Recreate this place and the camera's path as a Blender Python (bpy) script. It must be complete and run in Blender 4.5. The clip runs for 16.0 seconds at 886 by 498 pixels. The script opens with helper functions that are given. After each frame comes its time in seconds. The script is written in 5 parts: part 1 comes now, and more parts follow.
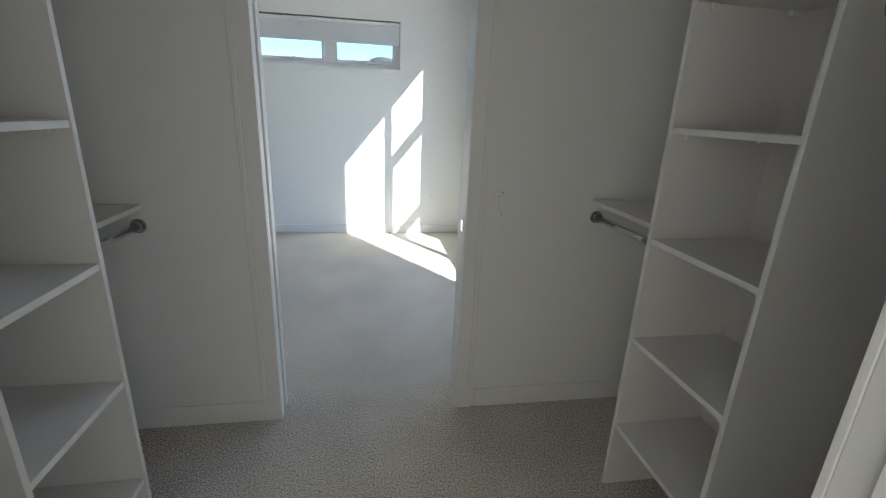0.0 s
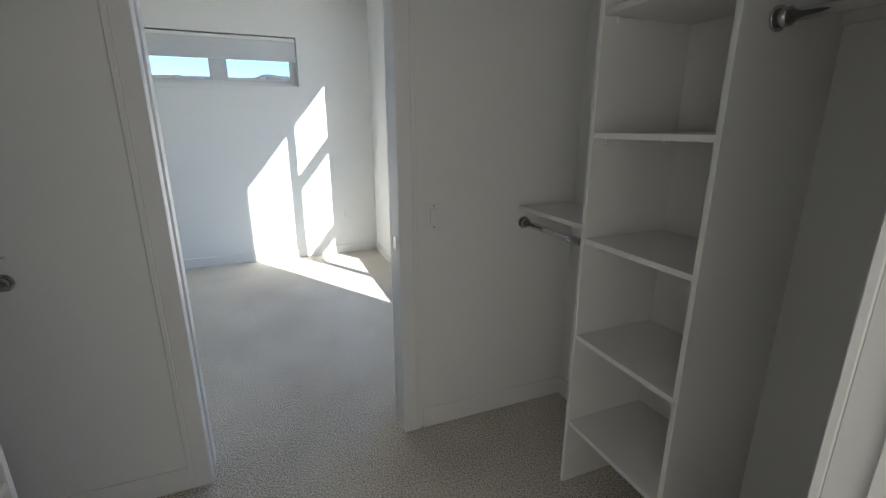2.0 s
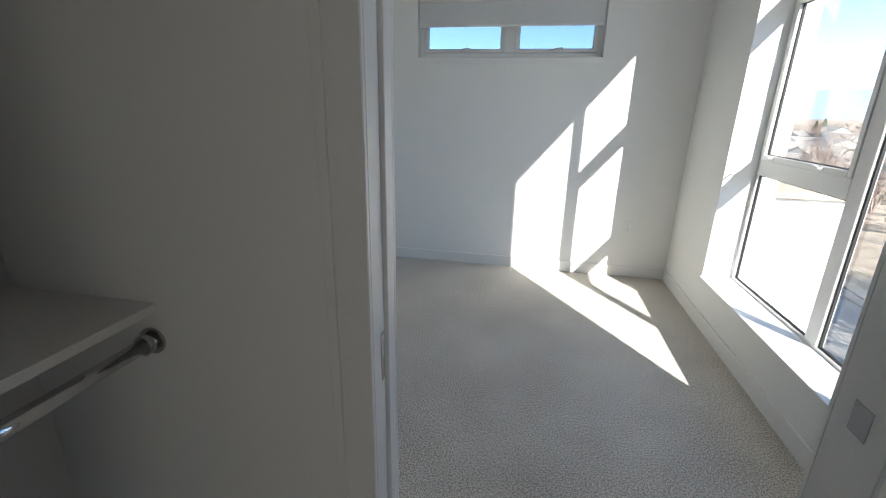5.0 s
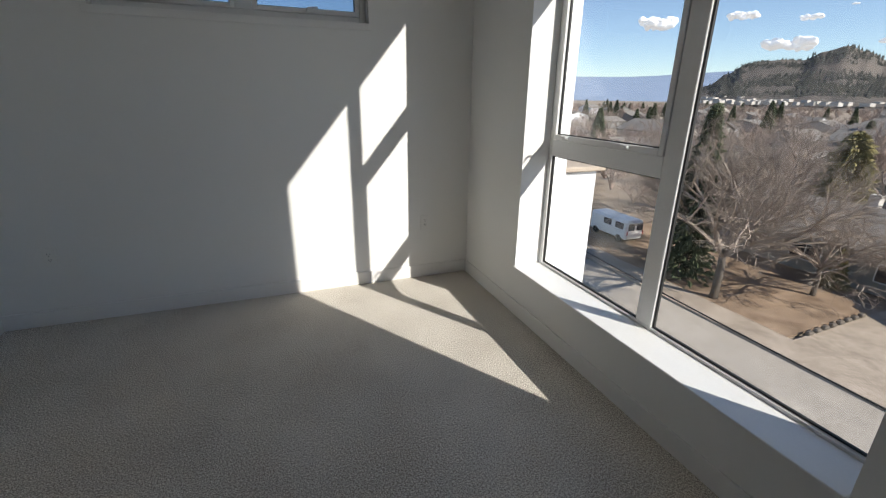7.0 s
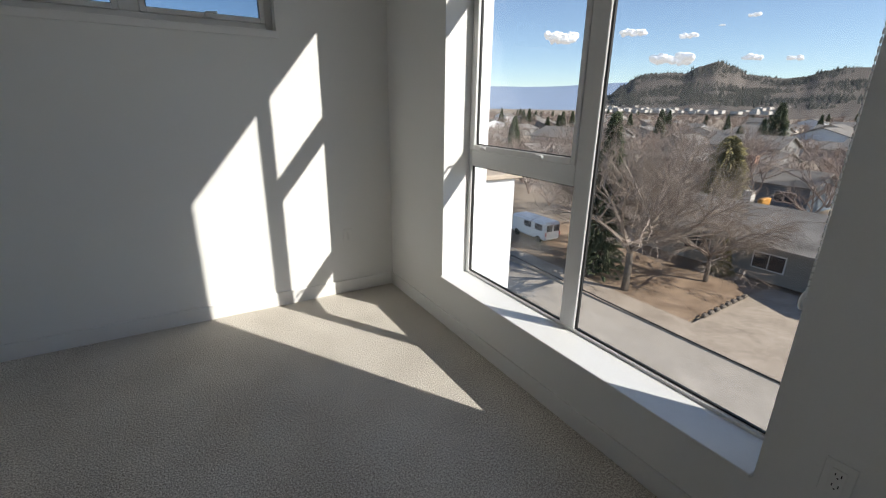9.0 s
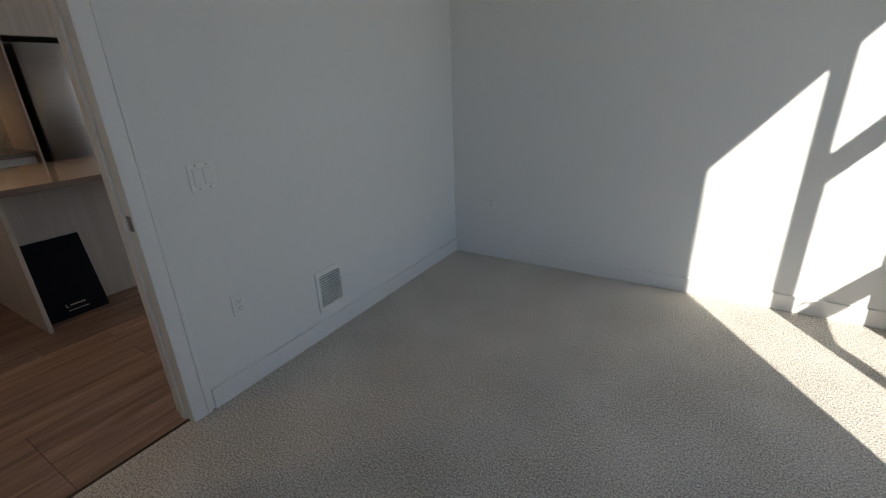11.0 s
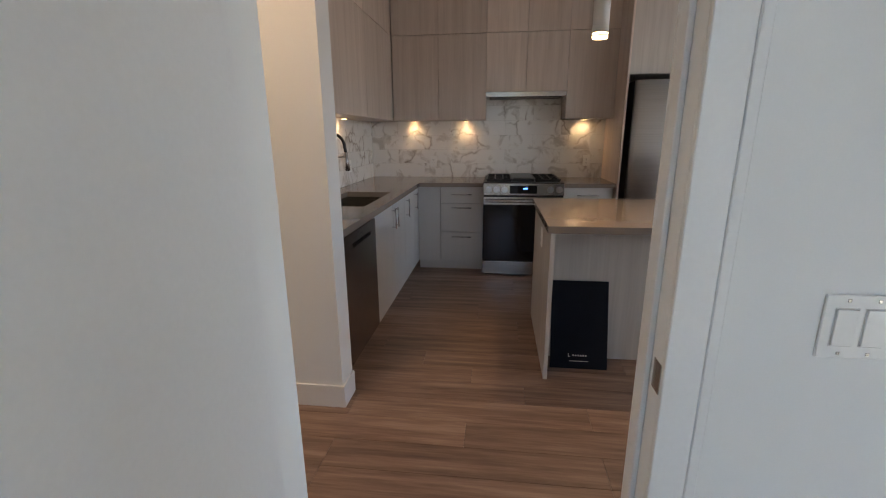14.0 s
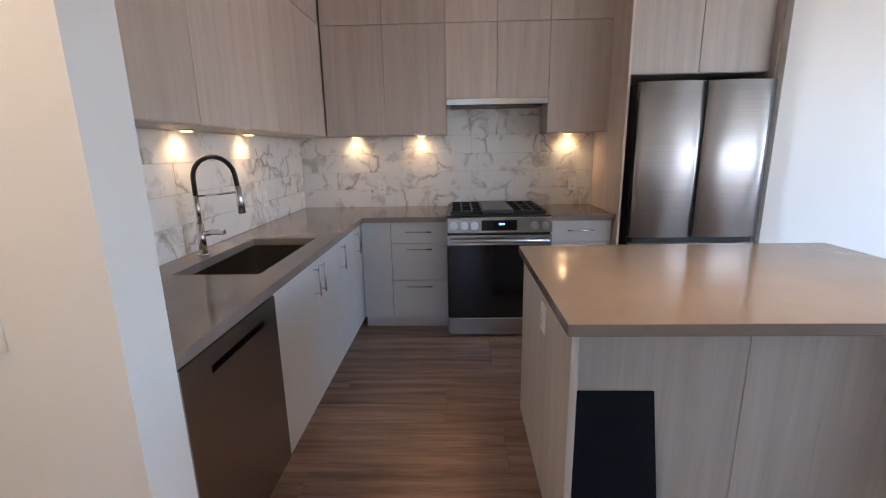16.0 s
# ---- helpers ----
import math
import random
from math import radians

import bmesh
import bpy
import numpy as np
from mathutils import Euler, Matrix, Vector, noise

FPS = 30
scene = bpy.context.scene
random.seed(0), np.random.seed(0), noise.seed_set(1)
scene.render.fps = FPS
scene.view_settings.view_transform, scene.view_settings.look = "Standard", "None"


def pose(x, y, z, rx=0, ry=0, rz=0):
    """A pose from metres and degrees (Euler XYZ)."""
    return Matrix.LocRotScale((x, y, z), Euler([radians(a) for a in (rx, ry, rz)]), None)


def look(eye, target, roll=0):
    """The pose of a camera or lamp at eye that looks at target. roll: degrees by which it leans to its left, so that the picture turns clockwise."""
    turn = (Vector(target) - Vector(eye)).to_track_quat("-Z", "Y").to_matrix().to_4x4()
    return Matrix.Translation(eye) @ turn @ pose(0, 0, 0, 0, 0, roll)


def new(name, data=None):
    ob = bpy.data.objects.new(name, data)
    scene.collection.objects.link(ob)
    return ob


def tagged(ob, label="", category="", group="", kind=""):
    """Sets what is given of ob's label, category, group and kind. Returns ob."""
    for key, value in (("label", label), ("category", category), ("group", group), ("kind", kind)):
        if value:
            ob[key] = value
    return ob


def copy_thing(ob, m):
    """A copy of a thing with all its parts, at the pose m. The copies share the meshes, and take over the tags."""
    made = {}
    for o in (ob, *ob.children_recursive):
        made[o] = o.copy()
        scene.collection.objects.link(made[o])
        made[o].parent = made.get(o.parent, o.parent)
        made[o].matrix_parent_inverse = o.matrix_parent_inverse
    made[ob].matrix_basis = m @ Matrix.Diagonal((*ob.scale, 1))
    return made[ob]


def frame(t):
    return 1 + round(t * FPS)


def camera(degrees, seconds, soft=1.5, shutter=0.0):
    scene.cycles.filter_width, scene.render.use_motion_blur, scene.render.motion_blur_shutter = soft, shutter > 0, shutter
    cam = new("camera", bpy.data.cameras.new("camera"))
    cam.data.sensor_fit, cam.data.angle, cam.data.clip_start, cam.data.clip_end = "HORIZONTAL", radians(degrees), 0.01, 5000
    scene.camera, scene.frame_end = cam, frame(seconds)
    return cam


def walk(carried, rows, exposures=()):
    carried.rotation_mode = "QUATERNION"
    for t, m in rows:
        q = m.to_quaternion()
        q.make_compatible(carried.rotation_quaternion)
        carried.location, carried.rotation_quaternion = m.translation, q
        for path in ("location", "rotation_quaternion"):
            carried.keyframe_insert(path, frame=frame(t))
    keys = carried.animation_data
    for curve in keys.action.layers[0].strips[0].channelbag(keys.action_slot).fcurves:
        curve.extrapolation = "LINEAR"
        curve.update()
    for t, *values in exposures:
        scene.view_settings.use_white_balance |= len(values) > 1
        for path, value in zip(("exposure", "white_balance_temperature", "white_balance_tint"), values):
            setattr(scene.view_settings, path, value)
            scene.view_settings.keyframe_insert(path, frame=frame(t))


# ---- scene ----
cam = camera(90.9, 16.0, soft=1.15)

PATH = [
    (0, (2.099, -5.342, 1.485), (2.421, -3.463, 0.883), 2.5),
    (0.5, (2.044, -5.273, 1.498), (2.746, -3.495, 0.91), 2.1),
    (1, (2.018, -5.247, 1.496), (2.929, -3.563, 0.918), 2.8),
    (1.5, (1.997, -5.252, 1.486), (2.987, -3.606, 0.93), 2.6),
    (2, (2.008, -5.256, 1.484), (2.723, -3.467, 0.946), -0.1),
    (2.5, (2.124, -5.238, 1.495), (2.331, -3.317, 0.976), -2.4),
    (3, (2.195, -5.219, 1.493), (1.809, -3.323, 0.986), -2.6),
    (3.5, (2.19, -5.148, 1.489), (1.52, -3.336, 0.972), -2.9),
    (4, (2.118, -4.858, 1.476), (1.583, -3.015, 0.913), -0.8),
    (6.5, (1.749, -3.36, 1.471), (1.814, -1.469, 0.823), 0.4),
    (7, (1.731, -3.278, 1.448), (2.41, -1.516, 0.788), 0.8),
    (7.5, (1.712, -3.232, 1.459), (2.776, -1.669, 0.807), 0.6),
    (8, (1.722, -3.235, 1.477), (2.96, -1.794, 0.851), 1.1),
    (10.5, (1.809, -3.213, 1.424), (1.399, -1.353, 0.813), -0.8),
    (11, (1.817, -3.103, 1.405), (0.823, -1.526, 0.68), -2.2),
    (11.5, (1.848, -2.975, 1.366), (0.405, -1.758, 0.705), 0.4),
    (12, (1.821, -2.842, 1.419), (0.029, -2.214, 0.791), 1.5),
    (12.5, (1.733, -2.739, 1.41), (-0.174, -2.656, 0.814), 3.1),
    (13, (1.446, -2.744, 1.395), (-0.47, -2.809, 0.825), 3.2),
    (13.5, (1.142, -2.762, 1.426), (-0.78, -2.883, 0.885), 1.0),
    (14, (0.76, -2.7, 1.382), (-1.16, -2.936, 0.875), -0.4),
    (14.5, (0.443, -2.738, 1.374), (-1.48, -2.931, 0.856), 0.1),
    (15, (0.125, -2.808, 1.41), (-1.801, -2.901, 0.879), -0.8),
    (15.5, (-0.132, -2.777, 1.404), (-2.075, -2.859, 0.938), -0.9),
    (16, (-0.333, -2.745, 1.421), (-2.28, -2.813, 0.971), -1.0),
]
EXPOSURES = [
    (0, 3.65, 6550, 8), (1.5, 3.6, 6600, 9), (4.0, 3.65, 6600, 9), (6.4, 2.05, 7050, 13), (8.0, 1.9, 7050, 13),
    (10.5, 2.1, 7050, 12), (11.0, 2.5, 7100, 12), (11.5, 2.95, 7200, 12), (12.5, 3.65, 7300, 13), (13.5, 3.7, 7300, 13),
    (14.0, 3.55, 7150, 13), (14.5, 3.5, 7000, 14), (15.2, 4.05, 6800, 15), (16, 4.2, 6500, 14),
]
walk(cam, [(t, look(eye, target, roll)) for t, eye, target, roll in PATH], EXPOSURES)
PUCK = 0.22
BATH, LIVING = 1.9, 1.6

# ---- world and sun ----
world = bpy.data.worlds.new("sky")
scene.world = world
world.use_nodes = True
wn = world.node_tree
sky = wn.nodes.new("ShaderNodeTexSky")
sky.sky_type = "NISHITA"
sky.sun_disc = False
SUN = Vector((0.625, -1.0, 0.766)).normalized()
sky.sun_elevation = math.asin(SUN.z)
sky.sun_rotation = math.atan2(SUN.x, SUN.y)
sky.air_density, sky.dust_density, sky.ozone_density = 0.8, 0.1, 2.0
wn.links.new(sky.outputs[0], wn.nodes["Background"].inputs[0])
wn.nodes["Background"].inputs[1].default_value = 0.07
sun_data = bpy.data.lights.new("sun", "SUN")
sun_data.energy, sun_data.angle, sun_data.color = 2.95, radians(0.5), (1.0, 0.94, 0.86)
sun = new("sun", sun_data)
sun.matrix_world = look(SUN * 60, (0, 0, 0))


def window_light(name, at, target, width, height, watts, color):
    """An area lamp: daylight that fills a window opening, or added fill."""
    d = bpy.data.lights.new(name, "AREA")
    d.shape, d.size, d.size_y, d.energy, d.color = "RECTANGLE", width, height, watts, color
    ob = new(name, d)
    ob.matrix_world = look(at, target)
    return ob


# unseen broad lamp added in the bathroom to fill the closet, and daylight in the living room's windows
window_light("bath_fill", (1.95, -6.30, 1.40), (2.15, 0, 1.3), 2.9, 1.6, BATH, (1.0, 0.97, 0.92))
window_light("living_window_north", (-2.25, 3.72, 1.45), (-2.25, 0, 1.3), 3.2, 2.0, LIVING * 0.65, (0.72, 0.86, 1.0))
window_light("living_window_east", (0.10, 1.85, 1.35), (-3, 1.85, 1.2), 2.4, 2.2, LIVING, (0.90, 0.95, 1.0))


# ---- materials ----
def ramp(nt, fac, stops):
    n = nt.nodes.new("ShaderNodeValToRGB")
    el = n.color_ramp.elements
    while len(el) < len(stops):
        el.new(0.5)
    for e, (p, c) in zip(el, stops):
        e.position, e.color = p, (*c, 1)
    nt.links.new(fac, n.inputs[0])
    return n.outputs[0]


def coords(nt, scale=(1, 1, 1), per_object=False):
    geo = nt.nodes.new("ShaderNodeNewGeometry")
    mp = nt.nodes.new("ShaderNodeMapping")
    mp.inputs["Scale"].default_value = scale
    nt.links.new(geo.outputs["Position"], mp.inputs["Vector"])
    if per_object:
        info = nt.nodes.new("ShaderNodeObjectInfo")
        mul = nt.nodes.new("ShaderNodeVectorMath")
        mul.operation = "SCALE"
        mul.inputs[0].default_value = (37.0, 23.0, 51.0)
        nt.links.new(info.outputs["Random"], mul.inputs["Scale"])
        nt.links.new(mul.outputs[0], mp.inputs["Location"])
    return mp.outputs[0]


def noise_tex(nt, vec, scale, detail=4, rough=0.55, distort=0.0):
    n = nt.nodes.new("ShaderNodeTexNoise")
    n.inputs["Scale"].default_value, n.inputs["Detail"].default_value = scale, detail
    n.inputs["Roughness"].default_value, n.inputs["Distortion"].default_value = rough, distort
    nt.links.new(vec, n.inputs["Vector"])
    return n.outputs["Fac"]


def shade(name, rough=0.5, metal=0.0, spec=0.5):
    m = bpy.data.materials.new(name)
    m.use_nodes = True
    b = m.node_tree.nodes["Principled BSDF"]
    b.inputs["Roughness"].default_value, b.inputs["Metallic"].default_value = rough, metal
    b.inputs["Specular IOR Level"].default_value = spec
    return m, m.node_tree, b


def bump(nt, b, height, strength, dist):
    n = nt.nodes.new("ShaderNodeBump")
    n.inputs["Strength"].default_value, n.inputs["Distance"].default_value = strength, dist
    nt.links.new(height, n.inputs["Height"])
    nt.links.new(n.outputs[0], b.inputs["Normal"])


def surface(name, c0, c1, rough=0.5, metal=0.0, scale=3.0, grain=60.0, relief=0.15, depth=0.002, stretch=(1, 1, 1), per_object=False, spec=0.5):
    """Two tones mixed by large and fine noise, with fine relief."""
    m, nt, b = shade(name, rough, metal, spec)
    v = coords(nt, stretch, per_object)
    big, fine = noise_tex(nt, v, scale, 3), noise_tex(nt, v, grain, 3)
    mix = nt.nodes.new("ShaderNodeMath")
    mix.operation = "MULTIPLY_ADD"
    mix.inputs[1].default_value = 0.5
    half = nt.nodes.new("ShaderNodeMath")
    half.operation = "MULTIPLY"
    half.inputs[1].default_value = 0.5
    nt.links.new(fine, half.inputs[0])
    nt.links.new(big, mix.inputs[0])
    nt.links.new(half.outputs[0], mix.inputs[2])
    nt.links.new(ramp(nt, mix.outputs[0], [(0.3, c0), (0.7, c1)]), b.inputs["Base Color"])
    if relief:
        bump(nt, b, fine, relief, depth)
    return m


def plain(name, c, rough=0.5, metal=0.0, emit=0.0, emit_color=None):
    m, nt, b = shade(name, rough, metal)
    b.inputs["Base Color"].default_value = (*c, 1)
    if emit:
        b.inputs["Emission Color"].default_value = (*(emit_color or c), 1)
        b.inputs["Emission Strength"].default_value = emit
    return m


def wood(name, tones, scale, stretch, rough, relief=0.15):
    m, nt, b = shade(name, rough)
    v = coords(nt, stretch, True)
    a = noise_tex(nt, v, scale, 6, 0.6, 0.4)
    f = noise_tex(nt, v, scale * 5, 3, 0.6)
    mix = nt.nodes.new("ShaderNodeMath")
    mix.operation = "MULTIPLY_ADD"
    mix.inputs[1].default_value = 0.25
    sc = nt.nodes.new("ShaderNodeMath")
    sc.operation = "MULTIPLY"
    sc.inputs[1].default_value = 0.75
    nt.links.new(a, sc.inputs[0])
    nt.links.new(f, mix.inputs[0])
    nt.links.new(sc.outputs[0], mix.inputs[2])
    col = ramp(nt, mix.outputs[0], tones)
    info = nt.nodes.new("ShaderNodeObjectInfo")
    tone = nt.nodes.new("ShaderNodeMapRange")
    tone.inputs["To Min"].default_value, tone.inputs["To Max"].default_value = 0.84, 1.14
    nt.links.new(info.outputs["Random"], tone.inputs["Value"])
    hsv = nt.nodes.new("ShaderNodeHueSaturation")
    nt.links.new(tone.outputs[0], hsv.inputs["Value"])
    nt.links.new(col, hsv.inputs["Color"])
    nt.links.new(hsv.outputs[0], b.inputs["Base Color"])
    bump(nt, b, f, relief, 0.001)
    return m


def carpet_material():
    m, nt, b = shade("carpet", 0.95, 0.0, 0.1)
    v = coords(nt)
    tuft = nt.nodes.new("ShaderNodeTexVoronoi")
    tuft.inputs["Scale"].default_value = 140
    nt.links.new(v, tuft.inputs["Vector"])
    fine, mid, big = noise_tex(nt, v, 210, 2), noise_tex(nt, v, 105, 3, 0.65), noise_tex(nt, v, 2.2, 3)
    add = nt.nodes.new("ShaderNodeMath")
    add.operation = "MULTIPLY_ADD"
    add.inputs[1].default_value = 0.10
    nt.links.new(big, add.inputs[0])
    half = nt.nodes.new("ShaderNodeMath")
    half.operation = "MULTIPLY_ADD"
    half.inputs[1].default_value = 0.45
    quarter = nt.nodes.new("ShaderNodeMath")
    quarter.operation = "MULTIPLY"
    quarter.inputs[1].default_value = 0.45
    nt.links.new(fine, quarter.inputs[0])
    nt.links.new(mid, half.inputs[0])
    nt.links.new(quarter.outputs[0], half.inputs[2])
    nt.links.new(half.outputs[0], add.inputs[2])
    nt.links.new(ramp(nt, add.outputs[0], [(0.405, (0.25, 0.222, 0.188)), (0.5, (0.59, 0.545, 0.485)), (0.595, (0.86, 0.82, 0.755))]), b.inputs["Base Color"])
    h = nt.nodes.new("ShaderNodeMath")
    h.operation = "SUBTRACT"
    nt.links.new(mid, h.inputs[0])
    nt.links.new(tuft.outputs["Distance"], h.inputs[1])
    bump(nt, b, h.outputs[0], 0.55, 0.005)
    return m


def marble_material():
    m, nt, b = shade("marble_tile", 0.22)
    v = coords(nt, (1, 1, 1), True)
    warp = nt.nodes.new("ShaderNodeTexNoise")
    warp.inputs["Scale"].default_value, warp.inputs["Detail"].default_value = 3.0, 4
    nt.links.new(v, warp.inputs["Vector"])
    ad = nt.nodes.new("ShaderNodeVectorMath")
    ad.operation = "MULTIPLY_ADD"
    ad.inputs[1].default_value = (0.5, 0.5, 0.5)
    nt.links.new(warp.outputs["Color"], ad.inputs[0])
    nt.links.new(v, ad.inputs[2])
    cell = nt.nodes.new("ShaderNodeTexVoronoi")
    cell.feature = "DISTANCE_TO_EDGE"
    cell.inputs["Scale"].default_value = 2.5
    nt.links.new(ad.outputs[0], cell.inputs["Vector"])
    vein = ramp(nt, cell.outputs["Distance"], [(0.0, (0.40, 0.36, 0.325)), (0.014, (0.56, 0.53, 0.50)), (0.04, (0.77, 0.755, 0.735)), (0.08, (0.84, 0.83, 0.81))])
    cloud = ramp(nt, noise_tex(nt, v, 5.5, 5, 0.6, 0.8), [(0.33, (0.62, 0.59, 0.565)), (0.41, (0.84, 0.82, 0.805)), (0.45, (1, 1, 1)), (1.0, (1, 1, 1))])
    mul = nt.nodes.new("ShaderNodeMixRGB")
    mul.blend_type = "MULTIPLY"
    mask = ramp(nt, noise_tex(nt, v, 2.3, 2), [(0.44, (0, 0, 0)), (0.58, (1, 1, 1))])
    soft = nt.nodes.new("ShaderNodeMixRGB")
    soft.inputs[1].default_value = (0.83, 0.82, 0.80, 1)
    nt.links.new(mask, soft.inputs[0])
    nt.links.new(vein, soft.inputs[2])
    mul.inputs[0].default_value = 0.8
    nt.links.new(soft.outputs[0], mul.inputs[1])
    nt.links.new(cloud, mul.inputs[2])
    nt.links.new(mul.outputs[0], b.inputs["Base Color"])
    return m


def steel(name, c, rough, stretch, brushed=0.0, turn=0.0):
    """Polished or brushed metal; brushed smears its reflections, turn is 0.25 for upright smears."""
    m, nt, b = shade(name, rough, 1.0)
    if brushed:
        b.inputs["Anisotropic"].default_value, b.inputs["Anisotropic Rotation"].default_value = brushed, turn
        tg = nt.nodes.new("ShaderNodeTangent")
        tg.direction_type, tg.axis = "RADIAL", "Z"
        nt.links.new(tg.outputs[0], b.inputs["Tangent"])
    v = coords(nt, stretch)
    n = noise_tex(nt, v, 40, 4)
    nt.links.new(ramp(nt, n, [(0.3, tuple(x * 0.88 for x in c)), (0.7, c)]), b.inputs["Base Color"])
    bump(nt, b, n, 0.04, 0.0005)
    return m


def glass_material(name, tint):
    m = bpy.data.materials.new(name)
    m.use_nodes = True
    nt = m.node_tree
    nt.nodes.clear()
    out = nt.nodes.new("ShaderNodeOutputMaterial")
    tr, gl, mx = nt.nodes.new("ShaderNodeBsdfTransparent"), nt.nodes.new("ShaderNodeBsdfGlossy"), nt.nodes.new("ShaderNodeMixShader")
    tr.inputs[0].default_value = (*tint, 1)
    gl.inputs["Roughness"].default_value = 0.01
    lw = nt.nodes.new("ShaderNodeLayerWeight")
    lw.inputs[0].default_value = 0.5
    pw = nt.nodes.new("ShaderNodeMath")
    pw.operation = "POWER"
    pw.inputs[1].default_value = 4.0
    fr = nt.nodes.new("ShaderNodeMath")
    fr.operation = "MULTIPLY_ADD"
    fr.inputs[1].default_value, fr.inputs[2].default_value = 0.7, 0.03
    nt.links.new(lw.outputs["Facing"], pw.inputs[0])
    nt.links.new(pw.outputs[0], fr.inputs[0])
    nt.links.new(fr.outputs[0], mx.inputs[0])
    nt.links.new(tr.outputs[0], mx.inputs[1])
    nt.links.new(gl.outputs[0], mx.inputs[2])
    nt.links.new(mx.outputs[0], out.inputs[0])
    return m


WALL = surface("wall_paint", (0.80, 0.805, 0.79), (0.83, 0.83, 0.815), 0.75, scale=1.2, grain=260, relief=0.08, depth=0.001, spec=0.3)
TRIM = surface("trim_paint", (0.79, 0.79, 0.78), (0.83, 0.83, 0.82), 0.4, scale=2, grain=90, relief=0.05, depth=0.0006)
CEIL = surface("ceiling_paint", (0.78, 0.78, 0.77), (0.82, 0.82, 0.81), 0.9, scale=2, grain=180, relief=0.2, depth=0.002)
MELAMINE = surface("white_melamine", (0.77, 0.76, 0.74), (0.81, 0.80, 0.78), 0.42, scale=2, grain=120, relief=0.04, depth=0.0005)
CARPET = carpet_material()
VINYL = surface("white_vinyl", (0.76, 0.76, 0.755), (0.80, 0.80, 0.79), 0.35, scale=4, grain=60, relief=0.03)
GASKET = plain("black_gasket", (0.02, 0.02, 0.02), 0.6)
GLASS = glass_material("glass", (0.76, 0.79, 0.81))
# darker copy of the glass, holds down the sky's brightness in the strip window
DIMGLASS = glass_material("dimmed_glass", (0.46, 0.53, 0.59))
PLASTIC = surface("white_plastic", (0.80, 0.80, 0.78), (0.84, 0.84, 0.82), 0.3, scale=9, grain=90, relief=0.02)
SLOT = plain("dark_slot", (0.015, 0.015, 0.015), 0.7)
CHROME = steel("chrome", (0.72, 0.72, 0.72), 0.08, (1, 1, 1))
NICKEL = steel("satin_nickel", (0.55, 0.55, 0.54), 0.25, (1, 1, 1))
STEEL = steel("brushed_steel", (0.66, 0.655, 0.65), 0.34, (0.05, 0.05, 3), 0.95, 0.25)
STEEL_H = steel("brushed_steel_sideways", (0.58, 0.575, 0.57), 0.22, (0.05, 0.05, 3))
DARKSTEEL = steel("dark_stainless", (0.44, 0.41, 0.385), 0.26, (0.05, 3, 3))
BLACKGLASS = plain("black_glass", (0.006, 0.006, 0.008), 0.06)
BLACK = surface("black_enamel", (0.012, 0.012, 0.012), (0.022, 0.022, 0.022), 0.35, scale=12, grain=90, relief=0.1)
RUBBER = plain("black_rubber", (0.012, 0.012, 0.012), 0.5)
LAMINATE = wood("ash_laminate", [(0.30, (0.56, 0.46, 0.395)), (0.5, (0.66, 0.555, 0.485)), (0.70, (0.73, 0.625, 0.55))], 2.6, (7, 7, 0.3), 0.45, 0.06)
LAMGREY = wood("grey_ash_laminate", [(0.30, (0.46, 0.425, 0.39)), (0.5, (0.545, 0.51, 0.475)), (0.70, (0.61, 0.575, 0.535))], 2.6, (7, 7, 0.3), 0.45, 0.06)
BASECAB = surface("pale_grey_laminate", (0.56, 0.545, 0.53), (0.61, 0.595, 0.58), 0.4, scale=2, grain=50, relief=0.04, stretch=(8, 8, 0.5))
QUARTZ = surface("taupe_quartz", (0.215, 0.178, 0.155), (0.255, 0.213, 0.187), 0.10, scale=6, grain=420, relief=0.0)
PLANK = wood("oak_plank", [(0.30, (0.105, 0.060, 0.043)), (0.44, (0.195, 0.120, 0.087)), (0.54, (0.27, 0.174, 0.128)), (0.68, (0.38, 0.265, 0.20))], 2.6, (7, 0.45, 1), 0.36, 0.12)
JOINT = plain("dark_joint", (0.05, 0.035, 0.025), 0.8)
GROUT = plain("grout", (0.62, 0.61, 0.59), 0.85)
MARBLE = marble_material()
BOARD = surface("navy_board", (0.004, 0.006, 0.012), (0.007, 0.010, 0.018), 0.8, scale=6, grain=120, relief=0.05, spec=0.2)
PRINT = plain("white_print", (0.7, 0.7, 0.7), 0.6)
FABRIC = surface("blind_fabric", (0.76, 0.77, 0.77), (0.82, 0.82, 0.82), 0.9, scale=4, grain=320, relief=0.2, depth=0.001)
fn = FABRIC.node_tree
ft, fm = fn.nodes.new("ShaderNodeBsdfTranslucent"), fn.nodes.new("ShaderNodeMixShader")
ft.inputs[0].default_value, fm.inputs[0].default_value = (0.75, 0.76, 0.77, 1), 0.3
fn.links.new(fn.nodes["Principled BSDF"].outputs[0], fm.inputs[1])
fn.links.new(ft.outputs[0], fm.inputs[2])
fn.links.new(fm.outputs[0], fn.nodes["Material Output"].inputs[0])
WARM = plain("warm_diffuser", (1.0, 0.75, 0.45), 0.5, 0, 1.3, (1.0, 0.66, 0.32))
DISPLAY = plain("blue_digits", (0.02, 0.05, 0.2), 0.4, 0, 0.7, (0.05, 0.2, 1.0))


